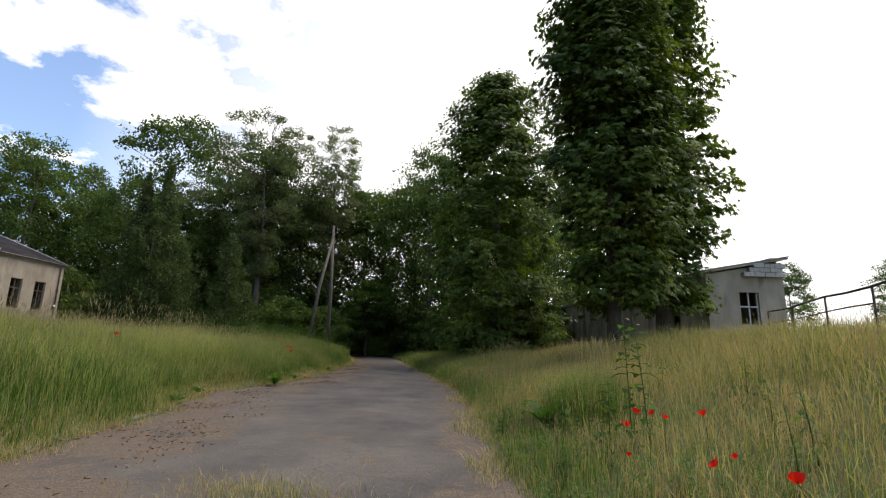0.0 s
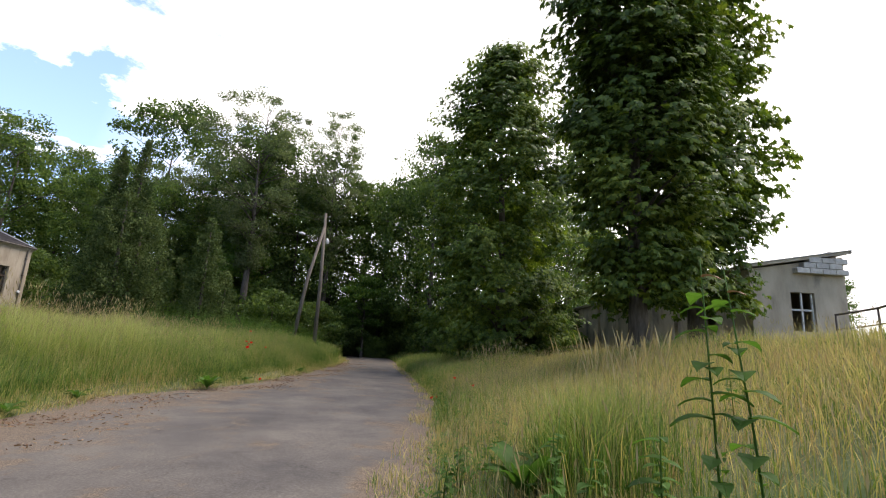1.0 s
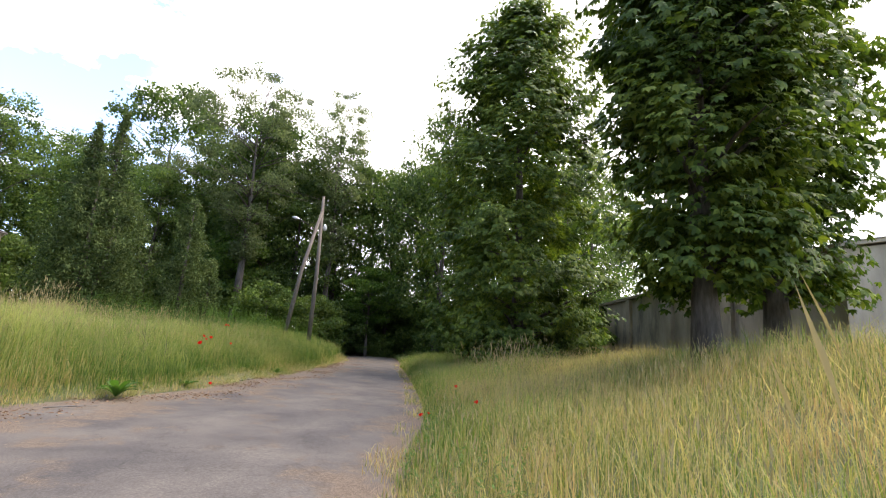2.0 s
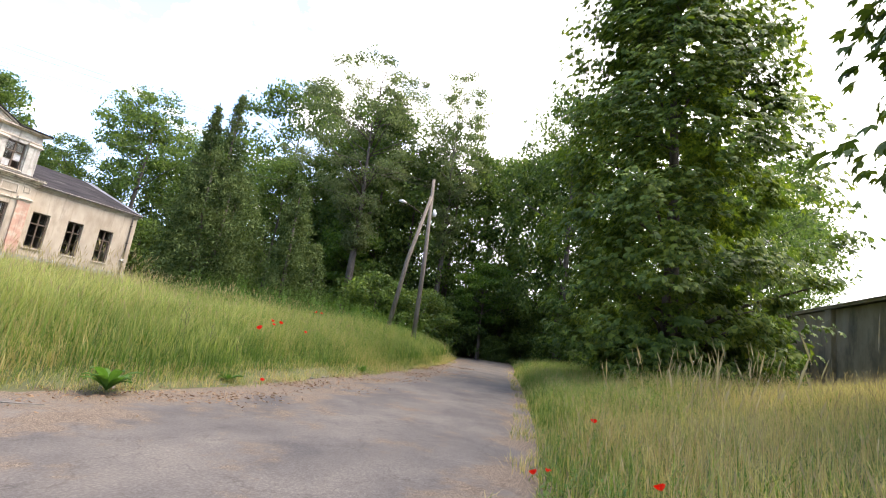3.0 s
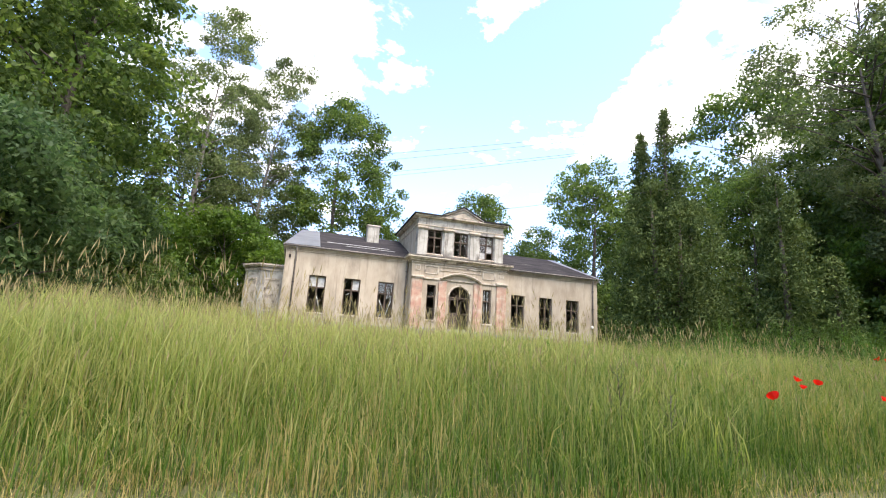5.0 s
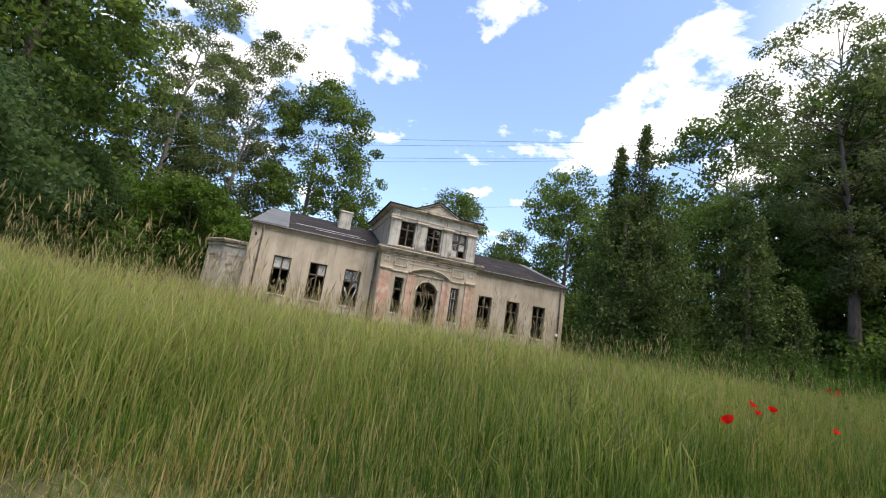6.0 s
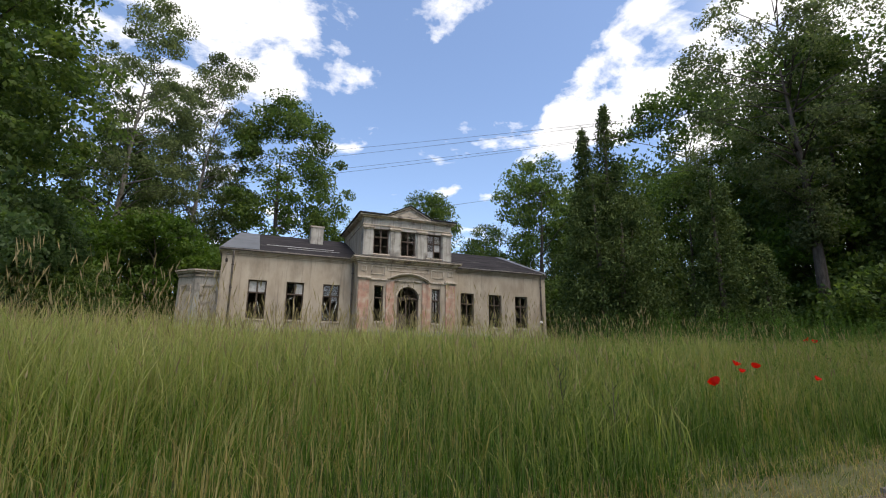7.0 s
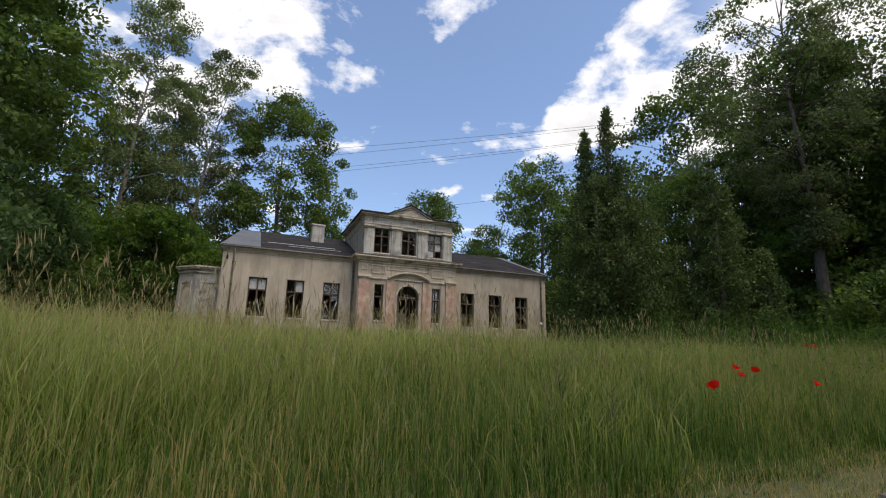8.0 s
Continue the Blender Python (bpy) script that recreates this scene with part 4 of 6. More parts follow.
# long arching blades in front of the kerb, and fringes over the lane's edges
x, y, d = scatter(34000, -15, 7, 1, 0.5, 6.0, 1.2)
blades("long_grass", x, y, grng.uniform(0.75, 1.2, len(x)) * np.clip(0.2 + d * 0.55, 0, 1) * verge(x, d), grng.uniform(0.006, 0.014, len(x)), grng, grass_green, lean=0.42, label="long arching meadow grass above the kerb")
x, y, d = scatter(2600, -18, 8, 1, 0.7, 8.0)
heads("grass_heads", x, y, grng.uniform(0.8, 1.3, len(x)), grng, seed_straw, "tall slender seed heads over the meadow", 0.16, 0.008)
x, y, d = scatter(15000, -28, 16, -1, -0.5, 0.5)
k = patchy(x * 2, y * 2, 1.6) + 0.5 * d > grng.uniform(0.2, 0.9, len(x)); x, y = x[k], y[k]
blades("verge_grass", x, y, grng.uniform(0.04, 0.26, len(x)), np.full(len(x), 0.008), grng, grass_straw, lean=0.8, label="short dry grass creeping over the lane's edge")
x, y, d = scatter(12000, -28, 20, 1, -0.5, 0.25)
k = patchy(x * 2, y * 2, 1.6) + 0.6 * d > grng.uniform(0.2, 1.0, len(x)); x, y = x[k], y[k]
blades("verge_grass", x, y, grng.uniform(0.04, 0.20, len(x)), np.full(len(x), 0.008), grng, grass_straw, lean=0.9, label="short dry grass creeping over broken kerb stones")
x, y, d = scatter(16000, -3, 15, -1, 0.0, 3.2)
blades("bank_growth", x, y, grng.uniform(0.35, 0.95, len(x)) * np.clip(0.4 + d, 0, 1), np.full(len(x), 0.018), grng, grass_green, lean=0.4, label="lush green weeds along the shaded bank")

# dark sorrel spikes on the meadow's skyline
x, y, d = scatter(150, 8, 26, 1, 6, 15)
heads("sorrel_stalks", x, y, grng.uniform(1.0, 1.6, len(x)), grng, leaf_conifer, "dark upright sorrel stalks above the meadow", 0.36, 0.014)


# leafy mugwort thicket at the meadow's end by the poles
def thicket(name, x, y, h, leaves, size, material, label):
    """Upright weeds: a thin stem each, with small leaves set along it that shorten towards the tip."""
    n = len(x)
    z = ground_z(x, y)
    k = np.repeat(np.arange(n), leaves)
    f = grng.uniform(0.12, 1.0, n * leaves)
    tilt = grng.normal(0, 0.10, (n, 2)) * h[:, None]
    a = grng.uniform(0, 6.283, n * leaves)
    r = size * (1.15 - 0.8 * f) * grng.uniform(0.5, 1.2, n * leaves)
    c = np.stack([x[k] + tilt[k, 0] * f * f + np.cos(a) * r, y[k] + tilt[k, 1] * f * f + np.sin(a) * r, z[k] + h[k] * f], 1)
    L = size * (1.2 - 0.75 * f)
    d = np.stack([np.cos(a), np.sin(a), grng.uniform(-0.3, 0.7, len(a))], 1)
    s = np.stack([-np.sin(a), np.cos(a), np.zeros(len(a))], 1)
    v = np.empty((len(a), 4, 3))
    v[:, 0] = c - d * L[:, None] * 0.6
    v[:, 1] = c + s * L[:, None] * 0.24
    v[:, 2] = c + d * L[:, None] * 0.6
    v[:, 3] = c - s * L[:, None] * 0.24
    stem = np.zeros((n, 4, 3))
    stem[:, 0] = np.stack([x - 0.006, y, z], 1)
    stem[:, 1] = np.stack([x + 0.006, y, z], 1)
    stem[:, 2] = np.stack([x + tilt[:, 0] + 0.002, y + tilt[:, 1], z + h], 1)
    stem[:, 3] = np.stack([x + tilt[:, 0] - 0.002, y + tilt[:, 1], z + h], 1)
    vv = np.concatenate([v.reshape(-1, 3), stem.reshape(-1, 3)])
    return tagged(ob_of(name, mesh_np(name, vv, np.arange(len(vv)).reshape(-1, 4)), material), label, "weeds", kind="stuff")


x, y, d = scatter(1400, 1.5, 19, 1, 1.0, 12.0)
thicket("mugwort", x, y, np.clip(0.45 + 0.2 * d, 0, 1.25) * grng.uniform(0.8, 1.4, len(x)) * np.interp(x, [1.5, 6], [0.9, 1.3]), 46, 0.085, leaf_weed, "leafy green mugwort thicket at the meadow's end")
x, y, d = scatter(260, -7, 3, 1, 1.5, 5.5)
thicket("mugwort", x, y, np.clip(0.3 + 0.2 * d, 0, 0.9) * grng.uniform(0.7, 1.2, len(x)), 34, 0.075, leaf_weed, "leafy green weeds standing among the meadow grass")
x, y, d = scatter(240, -26, -2, -1, 0.1, 1.6)
thicket("mugwort", x, y, grng.uniform(0.25, 0.7, len(x)), 30, 0.075, leaf_weed, "low leafy weeds along the lane's edge")
x, y, d = scatter(420, -3, 14, -1, 0.3, 3.5)
thicket("mugwort", x, y, grng.uniform(0.5, 1.2, len(x)), 40, 0.085, leaf_weed, "tall leafy weeds on the shaded bank")

# ---- the manor house ----
HX, DEPTH, EAVE, PJ, CX = 10.75, 10.0, 7.8, -1.03, 3.2
house = empty("manor_house", (0, 0, 0), label="derelict plastered manor house with broken windows and a raised centre bay", category="house")
WIN = [(-8.74, 1), (-6.65, 2), (-4.54, 3), (4.54, 4), (6.65, 5), (8.74, 6)]
WW, WB, WT = 0.5, 3.92, 6.14
T = 0.45


def front_wall(name, x0, x1, z0, z1, y, holes, material, label=""):
    bm = bmesh.new()
    for a, b, c, d in holed(x0, x1, z0, z1, holes):
        box(bm, a, b, y, y + T, c, d)
    bmesh.ops.remove_doubles(bm, verts=bm.verts[:], dist=1e-4)
    return part(name, bm, material, house, label)


wl = [(x - WW, x + WW, WB, WT) for x, _ in WIN[:3]]
wr = [(x - WW, x + WW, WB, WT) for x, _ in WIN[3:]]
front_wall("wall", -HX, -CX, 2.4, EAVE, 0, wl, plaster)
front_wall("wall", CX, HX, 2.4, EAVE, 0, wr, plaster)
bm = bmesh.new()
box(bm, -HX, -HX + T, T + 0.002, DEPTH, 2.4, EAVE)
part("wall", bm, plaster, house)
bm = bmesh.new()
box(bm, HX - T, HX, T + 0.002, DEPTH, 2.4, EAVE)
part("wall", bm, plaster, house)
bm = bmesh.new()
box(bm, -HX + T + 0.002, HX - T - 0.002, DEPTH - T, DEPTH, 2.4, EAVE)
part("wall", bm, plaster, house)
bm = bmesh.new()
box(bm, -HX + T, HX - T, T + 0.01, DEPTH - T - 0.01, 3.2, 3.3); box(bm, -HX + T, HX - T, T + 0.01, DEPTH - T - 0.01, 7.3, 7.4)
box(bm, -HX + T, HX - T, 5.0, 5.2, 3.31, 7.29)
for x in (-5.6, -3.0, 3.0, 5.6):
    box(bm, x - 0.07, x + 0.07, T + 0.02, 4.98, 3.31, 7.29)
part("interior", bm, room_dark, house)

# centre bay
DOOR, DT = 0.70, 6.14
NW, NX = 0.29, 1.86
front_wall("wall", -CX, CX, 2.4, 7.56, PJ, [(-DOOR, DOOR, 3.35, DT), (-NX - NW, -NX + NW, 3.95, 6.12), (NX - NW, NX + NW, 3.95, 6.12)], plaster)
bm = bmesh.new()
box(bm, -CX, -CX + T, PJ + T + 0.002, -0.002, 2.4, 7.56)
part("wall", bm, plaster, house)
bm = bmesh.new()
box(bm, CX - T, CX, PJ + T + 0.002, -0.002, 2.4, 7.56)
part("wall", bm, plaster, house)
# arch over the door
bm = bmesh.new()
spring, seg = DT - DOOR, 14
for s in (-1, 1):
    pts = [(s * DOOR * math.cos(math.pi / 2 * i / seg), spring + DOOR * math.sin(math.pi / 2 * i / seg)) for i in range(seg + 1)]
    for p, q in zip(pts, pts[1:]):
        prism(bm, [p, q, (q[0], DT + 0.001), (p[0], DT + 0.001)] if abs(p[0] - q[0]) > 1e-5 else [p, q, (q[0] + s * 1e-3, DT), (p[0], DT)], PJ + 0.004, PJ + T)
part("door_arch", bm, plaster, house)
bm = bmesh.new()
for i in range(20):
    a0, a1 = math.pi * i / 20, math.pi * (i + 1) / 20
    r0, r1 = DOOR + 0.0, DOOR + 0.10
    prism(bm, [(r0 * math.cos(a0), spring + r0 * math.sin(a0)), (r1 * math.cos(a0), spring + r1 * math.sin(a0)), (r1 * math.cos(a1), spring + r1 * math.sin(a1)), (r0 * math.cos(a1), spring + r0 * math.sin(a1))], PJ - 0.05, PJ + 0.003)
part("arch_moulding", bm, stucco_trim, house)


def pilaster(x, w, z0, z1, y, material, capital=True):
    bm = bmesh.new()
    box(bm, x - w / 2, x + w / 2, y - 0.11, y - 0.002, z0, z1, 0.015)
    ob = part("pilaster", bm, material, house)
    if capital:
        bm = bmesh.new()
        for i, (dz, dw, pr) in enumerate(((0, 0.03, 0.15), (0.08, 0.09, 0.22), (0.15, 0.05, 0.17))):
            box(bm, x - w / 2 - dw, x + w / 2 + dw, y - pr, y - 0.002, z1 + dz + 0.001, z1 + dz + 0.075, 0.008)
        part("capital", bm, stucco_trim, ob)
    return ob


for s in (-1, 1):
    pilaster(s * 2.82, 0.66, 3.3, 6.42, PJ, plaster_pink)
    pilaster(s * 1.17, 0.52, 3.3, 6.42, PJ, plaster_pink, False)
bm = bmesh.new()
box(bm, -CX + 0.02, CX - 0.02, PJ - 0.10, PJ - 0.002, 2.9, 3.45, 0.02)
part("plinth", bm, plinth_stone, house)
# band and segment pediment over the door
bm = bmesh.new()
box(bm, -2.47, 2.47, PJ - 0.08, PJ - 0.003, 6.44, 6.53, 0.01)
part("string_course", bm, stucco_trim, house)
bm = bmesh.new()
half, rise, z0 = 1.38, 0.42, 6.56
R = (half * half + rise * rise) / (2 * rise)
am = math.asin(half / R)
for i in range(18):
    a0, a1 = -am + 2 * am * i / 18, -am + 2 * am * (i + 1) / 18
    for ro, ri, pr in ((R, R - 0.08, 0.28), (R - 0.082, R - 0.15, 0.16)):
        q = [(r * math.sin(a), z0 + rise - R + r * math.cos(a)) for r, a in ((ri, a0), (ro, a0), (ro, a1), (ri, a1))]
        prism(bm, q, PJ - pr, PJ - 0.003)
part("arched_pediment", bm, stucco_trim, house)


def panel(x0, x1, z0, z1, y):
    bm = bmesh.new()
    for a, b, c, d in ((x0, x1, z0, z0 + 0.06), (x0, x1, z1 - 0.06, z1), (x0, x0 + 0.06, z0 + 0.061, z1 - 0.061), (x1 - 0.06, x1, z0 + 0.061, z1 - 0.061)):
        box(bm, a, b, y - 0.045, y - 0.002, c, d, 0.006)
    part("panel_frame", bm, stucco_trim, house)


for s in (-1, 1):
    panel(min(s * 1.5, s * 2.38), max(s * 1.5, s * 2.38), 6.78, 7.32, PJ)
    panel(min(s * 2.66, s * 3.0), max(s * 2.66, s * 3.0), 6.95, 7.30, PJ)
panel(-1.38, 1.38, 7.06, 7.34, PJ)


def cornice(x0, x1, yf, yb, z0, steps, material, name="cornice"):
    bm = bmesh.new()
    z = z0
    for h, p in steps:
        box(bm, x0 - p, x1 + p, yf - p, yb, z, z + h - 0.001, 0.008)
        z += h
    return part(name, bm, material, house)


cornice(-CX, CX, PJ, PJ + T, 7.42, [(0.06, 0.06)], stucco_trim)
cornice(-CX, CX, PJ, 0.4, 7.562, [(0.09, 0.12), (0.08, 0.22), (0.10, 0.34)], stucco_trim)
bm = bmesh.new(); box(bm, -CX - 0.36, CX + 0.36, PJ - 0.36, 0.4, 7.835, 7.88, 0.01); part("cornice_flashing", bm, rust_pipe, house)

# attic storey
AX, AY, AB, AT = 2.95, -0.88, 7.882, 10.42
AWIN = [(-1.78, 0.49), (0, 0.49), (1.78, 0.49)]
front_wall("attic_wall", -AX, AX, AB, AT, AY, [(x - w, x + w, 8.12, 9.72) for x, w in AWIN], plaster_grey)
bm = bmesh.new()
box(bm, -AX, -AX + 0.3, AY + T + 0.002, 5.2, AB, AT); box(bm, AX - 0.3, AX, AY + T + 0.002, 5.2, AB, AT); box(bm, -AX + 0.31, AX - 0.31, 4.9, 5.2, AB, AT)
part("attic_wall", bm, plaster, house)
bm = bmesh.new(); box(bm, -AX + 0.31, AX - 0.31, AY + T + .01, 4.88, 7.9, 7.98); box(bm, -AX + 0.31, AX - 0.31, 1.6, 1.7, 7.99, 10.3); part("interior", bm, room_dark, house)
for x, w in ((-2.62, 0.62), (-0.89, 0.62), (0.89, 0.62), (2.62, 0.62)):
    pilaster(x, w, 7.98, 9.62, AY, plaster_grey)
cornice(-AX, AX, AY, 5.2, 9.92, [(0.07, 0.05)], stucco_trim)
cornice(-AX, AX, AY, 5.2, 10.42, [(0.07, 0.12), (0.09, 0.26)], stucco_trim)
bm = bmesh.new()
prism(bm, [(-1.25, 10.585), (1.25, 10.585), (0, 11.20)], AY - 0.14, AY + 0.3)
part("pediment", bm, plaster_grey, house)
bm = bmesh.new()
prism(bm, [(-0.8, 10.66), (0.8, 10.66), (0, 11.04), ], AY - 0.17, AY - 0.143)
part("pediment_panel", bm, stucco_trim, house)
bm = bmesh.new()
for s in (-1, 1):
    prism(bm, [(s * 1.42, 10.585), (s * 1.42, 10.66), (0, 11.36), (0, 11.28)], AY - 0.27, AY + 0.5)
    prism(bm, [(s * 1.28, 10.585), (s * 1.15, 10.585), (0, 11.15), (0, 11.22)], AY - 0.2, AY - 0.16)
part("pediment_moulding", bm, stucco_trim, house)
bm = bmesh.new()
for s in (-1, 1):
    prism(bm, [(s * 1.46, 10.662), (s * 1.46, 10.70), (0, 11.42), (0, 11.365)], AY - 0.34, 2.0)
box(bm, -AX - 0.34, -1.47, AY - 0.34, 5.4, 10.585, 10.66); box(bm, 1.47, AX + 0.34, AY - 0.34, 5.4, 10.585, 10.66)
box(bm, -1.469, 1.469, 2.0, 5.4, 10.585, 10.66)
part("attic_roof", bm, tar_felt, house)

# eaves and roof
cornice(-HX, -CX - 0.31, 0, T, 7.50, [(0.05, 0.04), (0.05, 0.02), (0.08, 0.08), (0.12, 0.16)], plaster, "eaves_moulding")
cornice(CX + 0.31, HX, 0, T, 7.50, [(0.05, 0.04), (0.05, 0.02), (0.08, 0.08), (0.12, 0.16)], plaster, "eaves_moulding")
OV, RZ, RY = 0.15, 10.0, DEPTH / 2
RX = 8.4
E0 = EAVE + 0.01


def slab(name, pts, material, thick=0.07, label=""):
    """A flat roof plane with thickness."""
    bm = bmesh.new()
    n = (Vector(pts[1]) - Vector(pts[0])).cross(Vector(pts[2]) - Vector(pts[0])).normalized()
    if n.z < 0:
        n = -n
    a = [bm.verts.new(Vector(p)) for p in pts]
    b = [bm.verts.new(Vector(p) + n * thick) for p in pts]
    bm.faces.new(a[::-1]); bm.faces.new(b)
    for i in range(len(a)):
        j = (i + 1) % len(a)
        bm.faces.new((a[i], a[j], b[j], b[i]))
    bmesh.ops.recalc_face_normals(bm, faces=bm.faces[:])
    return part(name, bm, material, house, label)


FL, FR, BL, BR = (-HX - OV, -OV, E0), (HX + OV, -OV, E0), (-HX - OV, DEPTH + OV, E0), (HX + OV, DEPTH + OV, E0)
KL, KR = (-RX - 1.6, RY, RZ), (RX + 1.6, RY, RZ)
front_roof = slab("roof_slope", [FL, FR, KR, KL], tar_felt)
slab("roof_slope", [BR, BL, KL, KR], tar_felt)
slab("hip", [BL, FL, KL], sheet_metal, label="pale sheet-metal hip")
slab("hip", [FR, BR, KR], sheet_metal, label="pale sheet-metal hip")


def on_front(x, v, lift):
    """A place on the front roof slope: v from eaves to ridge."""
    n = Vector((0, -(RZ - E0), RY + OV)).normalized()
    return Vector((x, -OV + v * (RY + OV), E0 + v * (RZ - E0))) + n * (0.07 + lift)


def roof_strip(name, pts, material, lift=0.006, thick=0.012):
    bm = bmesh.new()
    a = [bm.verts.new(on_front(x, v, lift)) for x, v in pts]
    b = [bm.verts.new(on_front(x, v, lift + thick)) for x, v in pts]
    bm.faces.new(a[::-1]); bm.faces.new(b)
    for i in range(len(a)):
        j = (i + 1) % len(a)
        bm.faces.new((a[i], a[j], b[j], b[i]))
    bmesh.ops.recalc_face_normals(bm, faces=bm.faces[:])
    return part(name, bm, material, house)


k = lambda v: (HX + OV) - v * (HX + OV - RX - 1.6)  # noqa: E731
roof_strip("roof_sheet", [(-k(0) + 0.02, 0.0), (-k(0) + 2.1, 0.0), (-k(0.98) + 1.2, 0.98), (-k(0.98) + 0.02, 0.98)], sheet_metal)
roof_strip("roof_sheet", [(k(0) - 0.3, 0.0), (k(0) - 0.02, 0.0), (k(0.98) - 0.02, 0.98), (k(0.98) - 0.7, 0.98)], sheet_metal)
rr_ = random.Random(4)
for x0, x1, v, h in ((-8.4, -4.3, 0.30, 0.018), (-7.2, -4.0, 0.19, 0.012)):
    roof_strip("felt_lap", [(x0, v), (x1, v - 0.006), (x1, v + h), (x0, v + h + 0.004)], felt_edge, 0.02)
# gutters and downpipes
for x0, x1 in ((-HX - OV, -CX - 0.35), (CX + 0.35, HX + OV)):
    bm = bmesh.new(); tube(bm, [(x0, -OV - 0.05, 7.80), (x1, -OV - 0.05, 7.79)], [0.06, 0.06], 8); part("gutter", bm, rust_pipe, house)
for x, y in ((-10.15, -0.07), (10.35, -0.07), (-CX - 0.12, -0.10)):
    bm = bmesh.new(); tube(bm, [(x, -OV - 0.05, 7.8), (x, y - 0.02, 7.45), (x, y, 7.2), (x, y, 3.1)], [0.05] * 4, 8)
    pipe = part("downpipe", bm, rust_pipe, house)
    for z in (4.2, 5.6, 6.9):
        bm = bmesh.new(); box(bm, x - 0.07, x + 0.07, y - 0.07, y + 0.06, z, z + 0.04, 0.005); part("bracket", bm, iron, pipe)
bm = bmesh.new(); tube(bm, [(-10.5, -0.01, 7.15), (-10.5, -0.35, 7.2), (-10.5, -0.45, 7.35)], [0.015] * 3, 6); box(bm, -10.56, -10.44, -0.05, 0, 7.05, 7.25); part("wire_bracket", bm, iron, house)
bm = bmesh.new(); tube(bm, [(10.25, -0.01, 4.35), (10.25, -0.16, 4.4)], [0.07, 0.10], 10); part("wall_lamp", bm, enamel_white, house)
# plinth courses under the wings, broken plaster
for s in (-1, 1):
    bm = bmesh.new(); box(bm, min(s * (CX + 0.01), s * (HX + 0.04)), max(s * (CX + 0.01), s * (HX + 0.04)), -0.09, -0.003, 2.6, 3.42, 0.02); part("plinth", bm, plinth_stone, house)
# chimneys
for x, y, zb, zt in ((-5.2, 3.6, 8.9, 10.5),):
    bm = bmesh.new(); box(bm, x - 0.42, x + 0.42, y - 0.35, y + 0.35, zb, zt, 0.01); ch = part("chimney", bm, plaster_grey, house)
    bm = bmesh.new(); box(bm, x - 0.48, x + 0.48, y - 0.41, y + 0.41, zt + 0.001, zt + 0.1, 0.015); part("chimney_cap", bm, stucco_trim, ch)
# low side wing with chamfered corner
bm = bmesh.new()
pl = [(-10.705, 2.6), (-12.2, 2.6), (-13.2, 3.6), (-13.2, 8.0), (-10.705, 8.0)]
a = [bm.verts.new((x, y, 2.4)) for x, y in pl]; b = [bm.verts.new((x, y, 6.75)) for x, y in pl]
bm.faces.new(a); bm.faces.new(b[::-1])
for i in range(5):
    bm.faces.new((a[i], a[(i + 1) % 5], b[(i + 1) % 5], b[i]))
bmesh.ops.recalc_face_normals(bm, faces=bm.faces[:])
part("side_wing", bm, plaster_grey, house)
for i, (g, z0, z1) in enumerate(((0.08, 6.55, 6.63), (0.16, 6.751, 6.86), (0.24, 6.861, 6.95))):
    bm = bmesh.new()
    q = [(-10.705, 2.6 - g), (-12.2 - g * 0.4, 2.6 - g), (-13.2 - g, 3.6 - g * 0.4), (-13.2 - g, 8.0), (-10.705, 8.0)]
    a = [bm.verts.new((x, y, z0)) for x, y in q]; b = [bm.verts.new((x, y, z1)) for x, y in q]
    bm.faces.new(a); bm.faces.new(b[::-1])
    for j in range(5):
        bm.faces.new((a[j], a[(j + 1) % 5], b[(j + 1) % 5], b[j]))
    bmesh.ops.recalc_face_normals(bm, faces=bm.faces[:])
    part("side_wing_cornice", bm, stucco_trim, house)
for m in ((pose(-11.45, 2.58, 5.0)), (pose(-12.72, 3.08, 5.0, 0, 0, -45)), (pose(-13.22, 5.5, 5.0, 0, 0, -90))):
    bm = bmesh.new()
    for a_, b_, c_, d_ in ((-0.45, 0.45, 0.95, 1.05), (-0.45, 0.45, -1.05, -0.95), (-0.45, -0.36, -0.94, 0.94), (0.36, 0.45, -0.94, 0.94)):
        box(bm, a_, b_, -0.05, 0.02, c_, d_)
    box(bm, -0.35, 0.35, 0.0, 0.015, -0.94, 0.94)
    bm.transform(m)
    part("blind_window", bm, stucco_trim, house)


